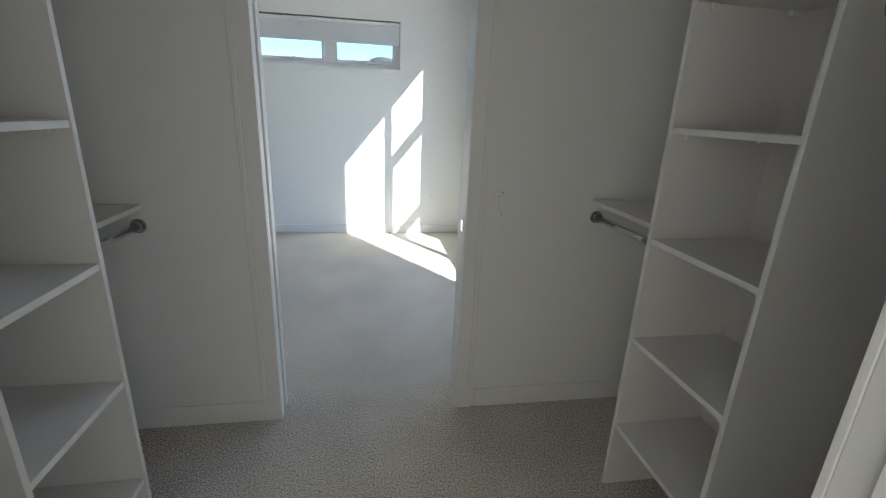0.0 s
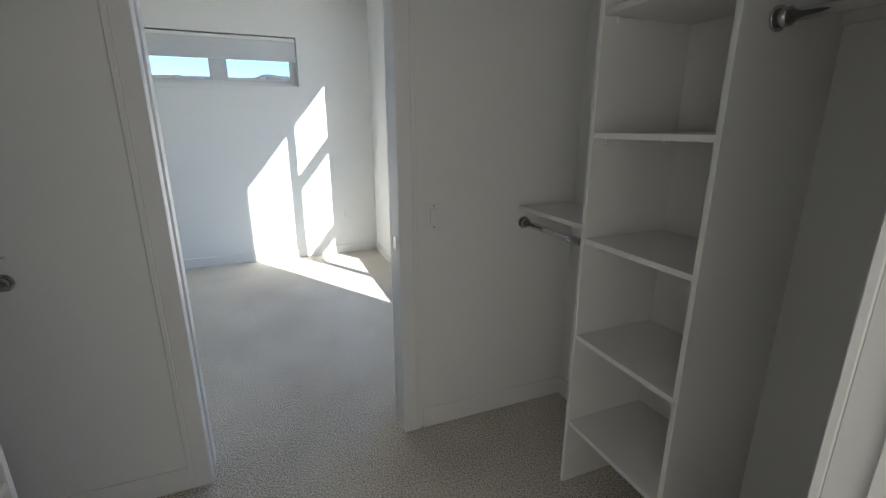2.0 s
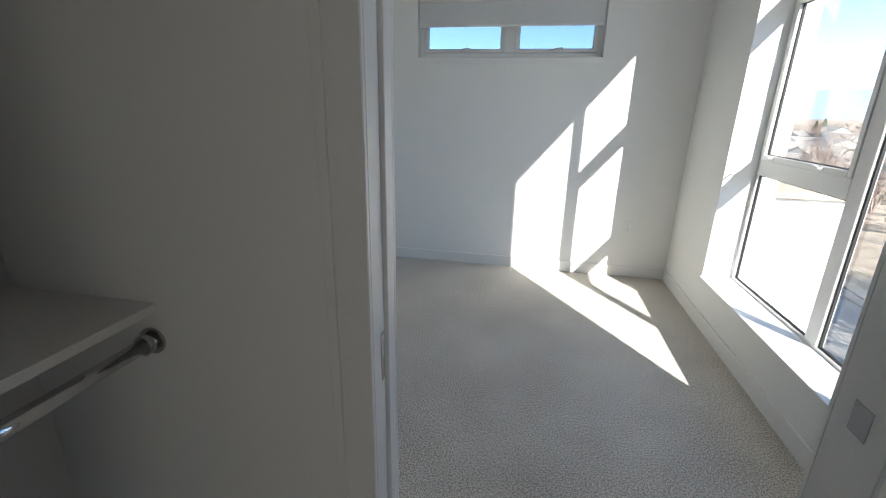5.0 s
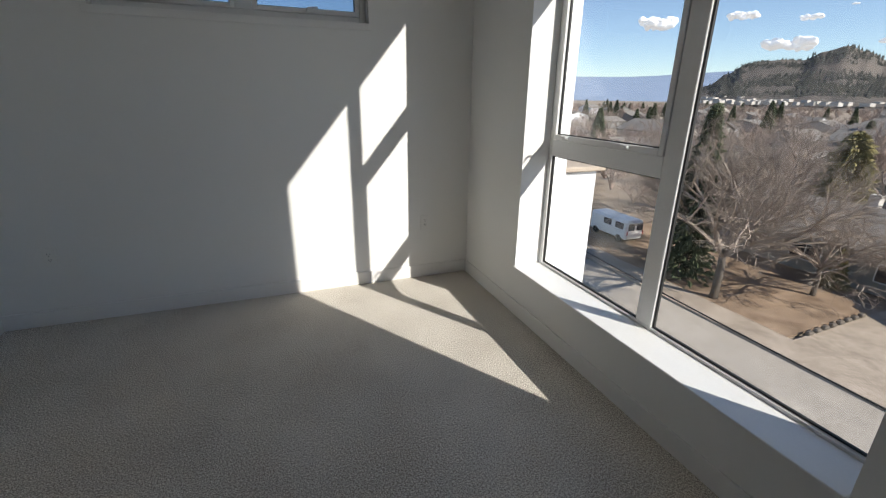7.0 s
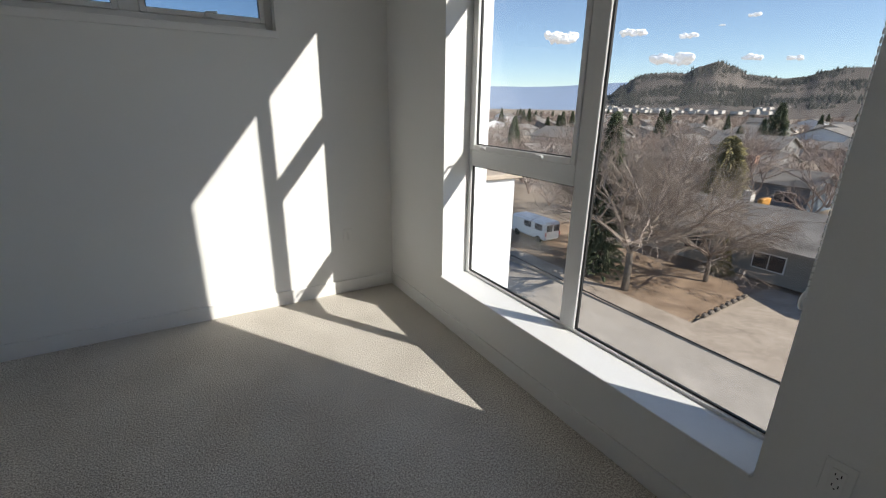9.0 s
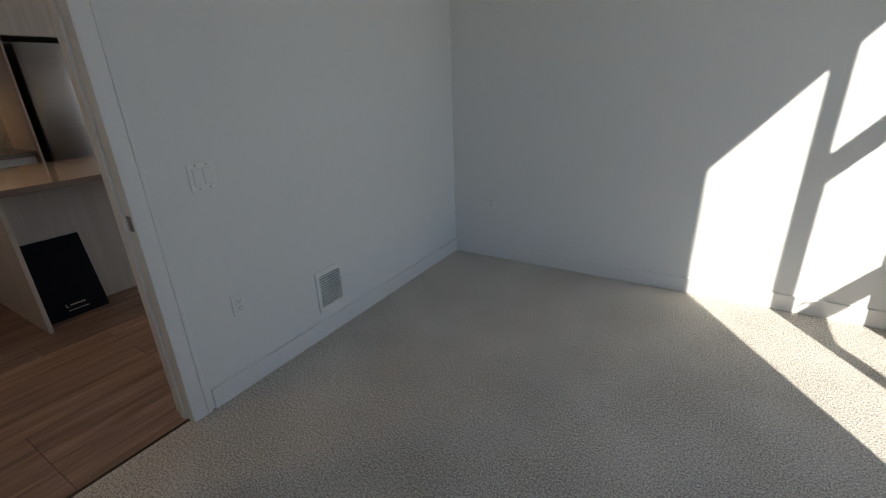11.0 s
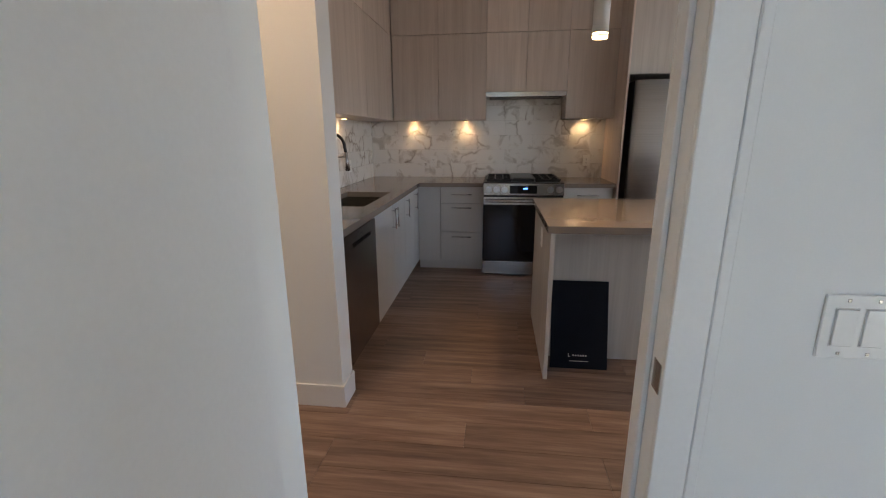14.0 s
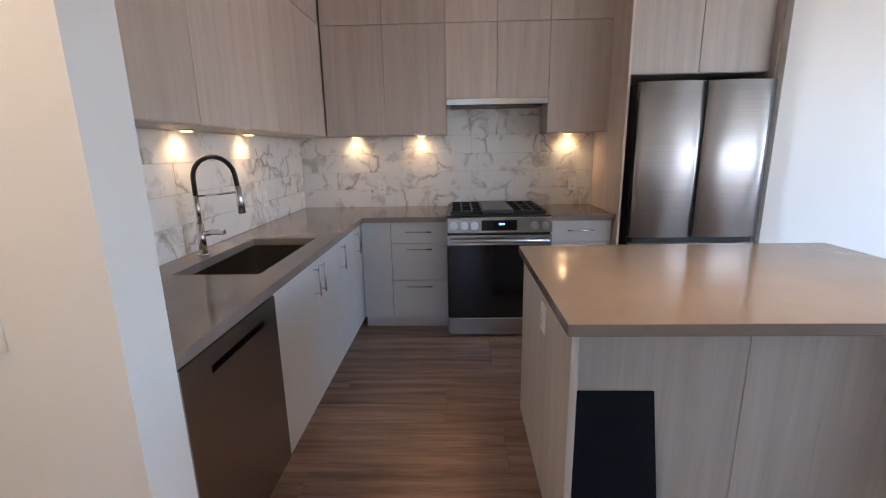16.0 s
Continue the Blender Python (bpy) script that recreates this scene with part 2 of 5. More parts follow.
# ---- mesh helpers ----
def box(x0, x1, y0, y1, z0, z1, bevel=0.0, bm=None):
    """Adds a box to bm, its edges rounded by bevel."""
    b = bm or bmesh.new()
    vs = [b.verts.new((x, y, z)) for z in (z0, z1) for x, y in ((x0, y0), (x1, y0), (x1, y1), (x0, y1))]
    fs = [b.faces.new([vs[i] for i in f]) for f in ((3, 2, 1, 0), (4, 5, 6, 7), (0, 1, 5, 4), (1, 2, 6, 5), (2, 3, 7, 6), (3, 0, 4, 7))]
    if bevel:
        bmesh.ops.bevel(b, geom=list({e for f in fs for e in f.edges}), offset=bevel, segments=1, affect="EDGES", profile=0.5)
    return b


def tube(points, r, sides=10, bm=None, r_end=None, cap=True):
    """A round bar along points."""
    b = bm or bmesh.new()
    pts = [Vector(p) for p in points]
    rings = []
    for i, p in enumerate(pts):
        d = (pts[min(i + 1, len(pts) - 1)] - pts[max(i - 1, 0)]).normalized()
        q = d.to_track_quat("Z", "Y")
        rad = r if r_end is None else r + (r_end - r) * i / (len(pts) - 1)
        rings.append([b.verts.new(p + q @ Vector((rad * math.cos(2 * math.pi * k / sides), rad * math.sin(2 * math.pi * k / sides), 0))) for k in range(sides)])
    for a, c in zip(rings, rings[1:]):
        for k in range(sides):
            b.faces.new((a[k], a[(k + 1) % sides], c[(k + 1) % sides], c[k])).smooth = sides > 5
    if cap:
        b.faces.new(rings[0][::-1])
        b.faces.new(rings[-1])
    return b


def grid_solid(xs, ys, zs, solid):
    """The outer skin of the cells of a grid for which solid(i, j, k) holds."""
    b = bmesh.new()
    cache = {}

    def vert(i, j, k):
        if (i, j, k) not in cache:
            cache[i, j, k] = b.verts.new((xs[i], ys[j], zs[k]))
        return cache[i, j, k]

    def full(i, j, k):
        return 0 <= i < len(xs) - 1 and 0 <= j < len(ys) - 1 and 0 <= k < len(zs) - 1 and solid(i, j, k)

    for i in range(len(xs) - 1):
        for j in range(len(ys) - 1):
            for k in range(len(zs) - 1):
                if not full(i, j, k):
                    continue
                for axis, s in ((0, 0), (0, 1), (1, 0), (1, 1), (2, 0), (2, 1)):
                    n = [i, j, k]
                    n[axis] += 1 if s else -1
                    if full(*n):
                        continue
                    u, w = [a for a in (0, 1, 2) if a != axis]
                    quad = []
                    for du, dw in ((0, 0), (1, 0), (1, 1), (0, 1)):
                        c = [i, j, k]
                        c[axis] += s
                        c[u] += du
                        c[w] += dw
                        quad.append(vert(*c))
                    b.faces.new(quad)
    bmesh.ops.recalc_face_normals(b, faces=b.faces)
    return b


def cut_box(x0, x1, y0, y1, z0, z1, holes):
    """A box with boxes (x0, x1, y0, y1, z0, z1) cut out of it."""
    cuts = [sorted({lo, hi, *[c for h in holes for c in h[2 * a:2 * a + 2] if lo < c < hi]}) for a, (lo, hi) in enumerate(((x0, x1), (y0, y1), (z0, z1)))]

    def solid(i, j, k):
        mid = [(cuts[a][n] + cuts[a][n + 1]) / 2 for a, n in enumerate((i, j, k))]
        return not any(all(h[2 * a] < mid[a] < h[2 * a + 1] for a in range(3)) for h in holes)

    return grid_solid(*cuts, solid)


def mesh(name, bm, material):
    me = bpy.data.meshes.new(name)
    bmesh.ops.recalc_face_normals(bm, faces=bm.faces)
    bm.to_mesh(me)
    bm.free()
    me.materials.append(material)
    return me


def single(name, bm, material, label="", category="", group="", kind=""):
    """A thing of one mesh, its origin at the middle of its base."""
    vs = [v.co for v in bm.verts]
    lo = Vector([min(v[a] for v in vs) for a in range(3)])
    hi = Vector([max(v[a] for v in vs) for a in range(3)])
    o = Vector(((lo.x + hi.x) / 2, (lo.y + hi.y) / 2, lo.z))
    bmesh.ops.translate(bm, verts=bm.verts, vec=-o)
    ob = new(name, mesh(name, bm, material))
    ob.location = o
    return tagged(ob, label, category, group, kind)


def thing(name, at, label, category, group="", kind=""):
    ob = new(name)
    ob.location = at
    ob.empty_display_size = 0.1
    return tagged(ob, label, category, group, kind)


def part(name, bm, material, parent, label=""):
    """Links a bmesh in world places as one mesh under a thing or part that is not turned."""
    at = Vector(parent.location)
    if parent.parent:
        at = at + parent.parent.location
    bmesh.ops.translate(bm, verts=bm.verts, vec=-at)
    ob = new(name, mesh(name, bm, material))
    ob.parent = parent
    return tagged(ob, label)


def structure(name, bm, material, label):
    return single(name, bm, material, label, name.rstrip("_0123456789").split("_")[0], "", "structure")


# ---- large structure ----
H = 2.88
HEAD = 2.08
structure("floor_bedroom", cut_box(-0.03, 3.60, -5.07, 0.10, -0.25, 0.0, [(3.25, 3.8, -3.35, 0.3, -0.3, 0.1)]), CARPET, "beige cut-pile carpet over the bedroom and closet")
structure("ceiling_closet", box(3.21, 3.62, -7.6, -3.435, H, H + 0.2), CEIL, "plain white painted closet ceiling")
structure("subfloor_bedroom", box(-0.12, 3.70, -7.6, 0.20, -0.40, -0.26), JOINT, "dark floor slab under the rooms")
structure("ceiling", box(-4.6, 3.21, -7.6, 3.7, H, H + 0.2), CEIL, "plain white painted flat ceiling")
WE0, WE1 = -2.80, -0.83
wall_e = structure("wall_east", cut_box(3.21, 3.55, -3.435, 0.20, -0.4, 3.4, [(3.1, 3.7, WE0, WE1, 0.335, 2.865), (3.44, 3.7, WE0, WE1, 0.05, 3.15)]), WALL, "white painted outer wall around a tall window")
wall_n = structure("wall_north", cut_box(-0.12, 3.21, 0.0, 0.20, -0.4, H, [(0.84, 2.43, -0.1, 0.3, 1.91, 2.40)]), WALL, "white painted wall with a high strip window")
wall_w = structure("wall_west", cut_box(-0.12, 0.0, -5.5, 0.0, -0.4, H, [(-0.2, 0.1, -3.165, -2.375, -0.5, HEAD + 0.02)]), WALL, "white painted partition wall with a doorway")
wall_s = structure("wall_south", cut_box(0.0, 3.21, -3.435, -3.30, -0.4, H, [(1.641, 2.54, -3.5, -3.2, -0.5, HEAD + 0.02), (0.75, 1.645, -3.392, -3.345, 0.0, HEAD)]), WALL, "white painted closet partition with a doorway")
structure("wall_closet_east", box(3.46, 3.62, -5.13, -3.435, -0.4, H), WALL, "white painted wall at the closet's end")
structure("wall_closet_west", box(0.62, 0.80, -5.01, -3.435, -0.4, H), WALL, "white painted wall at the closet's end")
structure("wall_closet_south", cut_box(0.0, 3.46, -5.13, -5.01, -0.4, H, [(1.74, 2.65, -5.2, -4.9, -0.5, HEAD + 0.02)]), WALL, "white painted wall between closet and bathroom")
structure("floor_bathroom", box(-0.12, 3.62, -7.6, -5.07, -0.25, -0.002), surface("grey_tile", (0.35, 0.34, 0.33), (0.42, 0.41, 0.40), 0.4, scale=3), "plain grey tiled bathroom floor")
structure("wall_bathroom_south", box(-0.12, 3.62, -7.6, -7.45, -0.25, H), WALL, "plain white wall behind the bathroom")
structure("wall_bathroom_east", box(3.46, 3.62, -7.45, -5.13, -0.25, H), WALL, "plain white wall beside the bathroom")
structure("wall_bathroom_west", box(0.0, 0.12, -7.45, -5.13, -0.25, H), WALL, "plain white wall beside the bathroom")
# kitchen and living space
structure("wall_kitchen_west", box(-4.42, -4.25, -4.30, 3.7, -0.3, H), WALL, "white painted wall behind the range")
structure("wall_kitchen_south", box(-4.42, -1.33, -4.30, -4.13, -0.3, H), WALL, "white painted wall behind the sink")
structure("wall_stub", box(-1.33, -1.176, -4.42, -3.468, -0.3, H), WALL, "white painted wall end beside the dishwasher")
structure("wall_fridge_stub", box(-4.25, -3.50, -0.56, -0.44, -0.3, H), WALL, "white painted wall end beside the refrigerator")
structure("wall_hall_south", box(-4.6, -0.12, -7.6, -7.45, -0.3, H), WALL, "plain white wall at the hall's end")
structure("wall_hall_west", box(-4.6, -4.42, -7.45, -4.30, -0.3, H), WALL, "plain white wall beside the hall")
structure("wall_living_north", cut_box(-4.42, -0.12, 3.5, 3.7, -0.3, H, [(-3.9, -0.6, 3.4, 3.8, 0.4, 2.5)]), WALL, "white wall with a wide living room window")
structure("wall_living_east", cut_box(-0.12, 0.08, 0.20, 3.5, -0.3, H, [(-0.2, 0.1, 0.6, 3.1, 0.3, 2.45)]), WALL, "white wall with a wide living room window")


# ---- trim ----
def board(x0, x1, y0, y1, z0=0.0, z1=0.105, name="baseboard", label="white painted flat baseboard"):
    return tagged(single(name, box(x0, x1, y0, y1, z0, z1, 0.002), TRIM), label, "trim", "", "structure")


B = 0.013
board(0.013, 3.197, -B, 0.0)
board(3.21 - B, 3.21, -3.30, 0.0)
board(0.0, B, -2.285, 0.0)
board(0.0, 1.565, -3.30, -3.30 + B)
board(2.63, 3.197, -3.30, -3.30 + B)
board(2.625, 3.447, -3.435 - B, -3.435)
board(0.813, 1.572, -3.435 - B, -3.435)
board(3.46 - B, 3.46, -5.01, -3.435)
board(0.80, 0.80 + B, -5.01, -3.435)
board(-1.176, -1.176 + B, -4.33, -3.468 + B, 0, 0.125)
board(-1.33, -1.176, -3.468, -3.468 + B, 0, 0.125)
board(-0.12 - B, -0.12, -2.28, 0.0, 0, 0.125)
board(-0.12 - B, -0.12, -5.5, -3.26, 0, 0.125)
board(-4.25, -4.25 + B, -0.44, 3.5, 0, 0.125)


def casing(y_face, sign, x0, x1, name):
    """Flat casing with a raised back band around an opening in a wall that runs along x."""
    w = 0.085
    b = bmesh.new()
    lo, hi = (y_face, y_face + sign * 0.013) if sign > 0 else (y_face - 0.013, y_face)
    lo2, hi2 = (y_face, y_face + sign * 0.0150) if sign > 0 else (y_face - 0.015, y_face)
    for a, c, d, e in ((x0 - w, x0 - w + 0.02, x0 - w + 0.02, x0), (x1 + w - 0.02, x1 + w, x1, x1 + w - 0.02)):
        box(d, e, lo, hi, 0, HEAD, 0.002, b)
        box(a, c, lo2, hi2, 0, HEAD + 0.065, 0.002, b)
    box(x0 - w + 0.02, x1 + w - 0.02, lo, hi, HEAD, HEAD + 0.065, 0.002, b)
    box(x0 - w, x1 + w, lo2, hi2, HEAD + 0.065, HEAD + 0.085, 0.002, b)
    return tagged(single(name, b, TRIM), "white painted flat door casing", "trim", "", "structure")


def casing_x(x_face, sign, y0, y1, name):
    w = 0.085
    b = bmesh.new()
    t, t2 = 0.013, 0.015
    lo, hi = (x_face, x_face + t) if sign > 0 else (x_face - t, x_face)
    lo2, hi2 = (x_face, x_face + t2) if sign > 0 else (x_face - t2, x_face)
    for a, c, d, e in ((y0 - w, y0 - w + 0.02, y0 - w + 0.02, y0), (y1 + w - 0.02, y1 + w, y1, y1 + w - 0.02)):
        box(lo, hi, d, e, 0, HEAD, 0.002, b)
        box(lo2, hi2, a, c, 0, HEAD + 0.065, 0.002, b)
    box(lo, hi, y0 - w + 0.02, y1 + w - 0.02, HEAD, HEAD + 0.065, 0.002, b)
    box(lo2, hi2, y0 - w, y1 + w, HEAD + 0.065, HEAD + 0.085, 0.002, b)
    return tagged(single(name, b, TRIM), "white painted flat door casing", "trim", "", "structure")


# closet doorway: split jamb with a pocket on its west side
CX0, CX1 = 1.657, 2.524
casing(-3.435, -1, CX0, CX1, "casing_closet")
casing(-3.30, 1, CX0, CX1, "casing_bedroom")
j = bmesh.new()
box(CX0 - 0.016, CX0, -3.435, -3.393, 0, HEAD, 0.0015, j)
box(CX0 - 0.016, CX0, -3.343, -3.30, 0, HEAD, 0.0015, j)
box(CX1, CX1 + 0.016, -3.435, -3.30, 0, HEAD, 0.0015, j)
box(CX0, CX1, -3.435, -3.30, HEAD, HEAD + 0.02, 0.0015, j)
tagged(single("jamb_closet", j, TRIM), "white painted split jamb of a pocket door", "trim", "", "structure")
pocket = thing("door_1", (1.26, -3.368, 0.012), "white pocket door slid back into the closet wall", "door", "", "structure")
part("leaf", box(0.85, CX0 - 0.008, -3.386, -3.350, 0.012, HEAD - 0.02, 0.002), TRIM, pocket)
part("edge_pull", box(CX0 - 0.008, CX0 - 0.005, -3.378, -3.358, 0.92, 1.03, 0.001), NICKEL, pocket, "satin nickel edge pull")
single("strike_plate", box(CX1 - 0.002, CX1, -3.39, -3.345, 0.94, 1.0, 0.0005), NICKEL, "satin nickel strike plate on the closet jamb", "strike plate")
# bathroom doorway
casing(-5.01, 1, 1.756, 2.634, "casing_bath")
j = bmesh.new()
box(1.74, 1.756, -5.13, -5.01, 0, HEAD, 0.0015, j)
box(2.634, 2.65, -5.13, -5.01, 0, HEAD, 0.0015, j)
box(2.622, 2.634, -5.09, -5.055, 0, HEAD, 0.0015, j)
box(1.756, 2.634, -5.13, -5.01, HEAD, HEAD + 0.02, 0.0015, j)
tagged(single("jamb_bath", j, TRIM), "white painted door jamb with a stop", "trim", "", "structure")
# kitchen doorway
DY0, DY1 = -3.20, -2.391
casing_x(0.0, 1, DY0, DY1, "casing_kitchen_door")
casing_x(-0.12, -1, DY0, DY1, "casing_kitchen_side")
j = bmesh.new()
box(-0.12, 0.0, DY0 - 0.016, DY0, 0, HEAD, 0.0015, j)
box(-0.12, 0.0, DY1, DY1 + 0.016, 0, HEAD, 0.0015, j)
box(-0.085, -0.05, DY1 - 0.011, DY1, 0, HEAD, 0.0015, j)
box(-0.085, -0.05, DY0, DY0 + 0.011, 0, HEAD, 0.0015, j)
box(-0.12, 0.0, DY0, DY1, HEAD, HEAD + 0.02, 0.0015, j)
tagged(single("jamb_kitchen", j, TRIM), "white painted door jamb with a stop", "trim", "", "structure")
single("strike_plate", box(-0.035, 0.001, DY1 - 0.002, DY1, 0.91, 0.97, 0.0005), NICKEL, "satin nickel strike plate on the kitchen door jamb", "strike plate")
single("floor_transition", box(-0.040, -0.026, DY0 + 0.001, DY1 - 0.001, -0.002, 0.004, 0.001), JOINT, "thin dark strip between carpet and planks", "threshold")

# open bedroom door
door = thing("door_2", (0.012, DY0 + 0.051, 0.0), "white flush door with grooves standing wide open", "door", "", "structure")
LEN, TH = 0.88, 0.04
b = cut_box(0, LEN, -TH, 0, 0.012, HEAD - 0.01, [(LEN - 0.145, LEN - 0.142, -0.0015, 0.1, -1, 5), (0.0, LEN - 0.139, -0.0015, 0.1, 0.42, 0.423), (0.0, LEN - 0.139, -0.0015, 0.1, 1.62, 1.623)])
leaf = new("leaf", mesh("leaf", b, TRIM))
leaf.parent = door


def lever(y, s):
    """A round rose, a neck and a flat tapered blade swept out from the door."""
    cx, cz = LEN - 0.065, 0.928
    b = tube([(cx, y, cz), (cx, y + s * 0.010, cz)], 0.032, 28)
    tube([(cx, y + s * 0.010, cz), (cx, y + s * 0.050, cz)], 0.0115, 14, b)
    tube([(cx + 0.006, y + s * 0.052, cz), (cx - 0.014, y + s * 0.052, cz)], 0.0125, 12, b)
    top = [(cx + 0.004, 0.046, 0.013), (cx - 0.03, 0.046, 0.012), (cx - 0.075, 0.053, 0.011), (cx - 0.115, 0.058, 0.010)]
    rows = [[b.verts.new((x, y + s * (d + e), cz + z)) for e, z in ((0, -h), (0.011, -h * 0.8), (0.011, h * 0.8), (0, h))] for x, d, h in top]
    for p, q in zip(rows, rows[1:]):
        for k in range(4):
            b.faces.new((p[k], p[(k + 1) % 4], q[(k + 1) % 4], q[k]))
    b.faces.new(rows[0])
    b.faces.new(rows[-1][::-1])
    return b


for y, s in ((0.0, 1), (-TH, -1)):
    hnd = new("handle", mesh("handle", lever(y, s), CHROME))
    hnd.parent = door
    tagged(hnd, "polished chrome lever handle on a round rose")
lt = new("latch", mesh("latch", tube([(LEN - 0.002, -TH / 2, 0.928), (LEN + 0.003, -TH / 2, 0.928)], 0.0125, 16), NICKEL))
lt.parent = door
for z in (0.25, 1.05, 1.85):
    hg = new("hinge", mesh("hinge", tube([(0.006, -TH - 0.006, z - 0.045), (0.006, -TH - 0.006, z + 0.045)], 0.006, 8), NICKEL))
    hg.parent = door
door.rotation_euler = (0, 0, radians(2.2))


# ---- windows ----
def ring(x0, x1, y0, y1, z0, z1, w, axis):
    """A rectangular frame of bar width w whose depth runs along axis."""
    b = bmesh.new()
    if axis == "x":
        box(x0, x1, y0, y0 + w, z0, z1, 0.003, b)
        box(x0, x1, y1 - w, y1, z0, z1, 0.003, b)
        box(x0, x1, y0 + w, y1 - w, z0, z0 + w, 0.003, b)
        box(x0, x1, y0 + w, y1 - w, z1 - w, z1, 0.003, b)
    else:
        box(x0, x0 + w, y0, y1, z0, z1, 0.003, b)
        box(x1 - w, x1, y0, y1, z0, z1, 0.003, b)
        box(x0 + w, x1 - w, y0, y1, z0, z0 + w, 0.003, b)
        box(x0 + w, x1 - w, y0, y1, z1 - w, z1, 0.003, b)
    return b


def crank(y, z, x):
    b = box(x - 0.012, x, y - 0.03, y + 0.03, z - 0.006, z + 0.012, 0.003)
    tube([(x - 0.012, y, z + 0.006), (x - 0.035, y - 0.01, z + 0.016), (x - 0.04, y - 0.06, z + 0.012)], 0.006, 8, b)
    return b


we = thing("window_1", (3.45, (WE0 + WE1) / 2, 0.335), "tall white vinyl window with one opening sash", "window", "", "structure")
part("window_sill", box(3.19, 3.40, WE0 + 0.002, WE1 - 0.002, 0.337, 0.352, 0.003), TRIM, we, "white painted sill board")
XF0, XF1 = 3.40, 3.438
f = ring(XF0, XF1, WE0 + 0.001, WE1 - 0.001, 0.336, 2.864, 0.03, "x")
MY0, MY1 = -1.845, -1.745
box(XF0, XF1, MY0, MY1, 0.366, 2.834, 0.003, f)
box(XF0, XF1, MY1, WE1 - 0.031, 1.10, 1.20, 0.003, f)
box(XF0, XF1, MY1, WE1 - 0.031, 2.14, 2.25, 0.003, f)
part("window_frame", f, VINYL, we)
sash = part("sash", ring(XF0 - 0.006, XF0 + 0.036, MY1 + 0.001, WE1 - 0.032, 1.201, 2.139, 0.032, "x"), VINYL, we)
part("gasket", ring(XF0 + 0.012, XF0 + 0.03, MY1 + 0.033, WE1 - 0.064, 1.233, 2.107, 0.006, "x"), GASKET, sash)
for y0, y1, z0, z1 in ((WE0 + 0.031, MY0, 0.366, 2.834), (MY1, WE1 - 0.031, 0.366, 1.10), (MY1, WE1 - 0.031, 2.25, 2.834)):
    part("gasket", ring(XF0 + 0.012, XF0 + 0.03, y0, y1, z0, z1, 0.008, "x"), GASKET, we)
    part("pane", box(XF0 + 0.032, XF0 + 0.036, y0 + 0.001, y1 - 0.001, z0 + 0.001, z1 - 0.001), GLASS, we)
part("pane", box(XF0 + 0.021, XF0 + 0.025, MY1 + 0.034, WE1 - 0.065, 1.234, 2.106), GLASS, sash)
for y in (-1.0, -1.50):
    part("sash_lever", crank(y, 1.215, XF0 - 0.006), VINYL, sash, "white folding sash lever")
# roller blind chain on the south jamb
chain = thing("blind_chain", (3.24, WE0 + 0.012, 0.95), "white beaded blind chain with a round tensioner on the jamb", "blind chain")
for dx in (0.0, 0.018):
    b = bmesh.new()
    for k in range(95):
        box(3.232 + dx, 3.236 + dx, WE0 + 0.008, WE0 + 0.012, 0.96 + k * 0.02, 0.973 + k * 0.02, 0, b)
    tube([(3.234 + dx, WE0 + 0.010, 0.95), (3.234 + dx, WE0 + 0.010, H - 0.03)], 0.0009, 4, b)
    part("bead_string", b, PLASTIC, chain)
b = tube([(3.243 + 0.024 * math.cos(a * math.pi / 8), WE0 + 0.012, 0.95 + 0.024 * math.sin(a * math.pi / 8)) for a in range(17)], 0.006, 8)
box(3.236, 3.25, WE0 + 0.001, WE0 + 0.02, 0.925, 0.95, 0.003, b)
part("tensioner", b, PLASTIC, chain)
blind_e = thing("roller_blind", (3.30, (WE0 + WE1) / 2, 2.80), "rolled-up white roller blind at the window head", "blind")
part("roll", tube([(3.25, WE0 + 0.03, H - 0.06), (3.25, WE1 - 0.03, H - 0.06)], 0.02, 14), FABRIC, blind_e)

wn_ = thing("window_2", (1.635, 0.12, 1.91), "high white vinyl strip window with two awning sashes", "window", "", "structure")
NX0, NX1, NZ0, NZ1 = 0.84, 2.43, 1.91, 2.40
f = ring(NX0 + 0.001, NX1 - 0.001, 0.09, 0.18, NZ0 + 0.001, NZ1 - 0.001, 0.045, "y")
box(1.60, 1.70, 0.09, 0.18, NZ0 + 0.046, NZ1 - 0.046, 0.003, f)
part("window_frame", f, VINYL, wn_)
part("window_sill", box(NX0 - 0.03, NX1 + 0.01, -0.012, 0.0, NZ0 - 0.045, NZ0, 0.002), TRIM, wn_, "thin white apron board")
for x0, x1 in ((NX0 + 0.047, 1.599), (1.701, NX1 - 0.047)):
    sash = part("sash", ring(x0, x1, 0.082, 0.13, NZ0 + 0.047, NZ1 - 0.047, 0.03, "y"), VINYL, wn_)
    p = part("pane", box(x0 + 0.031, x1 - 0.031, 0.105, 0.109, NZ0 + 0.078, NZ1 - 0.078), DIMGLASS, sash)
    p.visible_shadow = False
    part("gasket", ring(x0 + 0.03, x1 - 0.03, 0.098, 0.112, NZ0 + 0.077, NZ1 - 0.077, 0.004, "y"), GASKET, sash)
    xm = (x0 + x1) / 2
    b = box(xm - 0.03, xm + 0.03, 0.066, 0.082, NZ0 + 0.052, NZ0 + 0.064, 0.002)
    tube([(xm - 0.01, 0.07, NZ0 + 0.06), (xm - 0.005, 0.05, NZ0 + 0.075), (xm + 0.06, 0.045, NZ0 + 0.08)], 0.006, 8, b)
    part("sash_lever", b, VINYL, sash, "white folding sash lever")
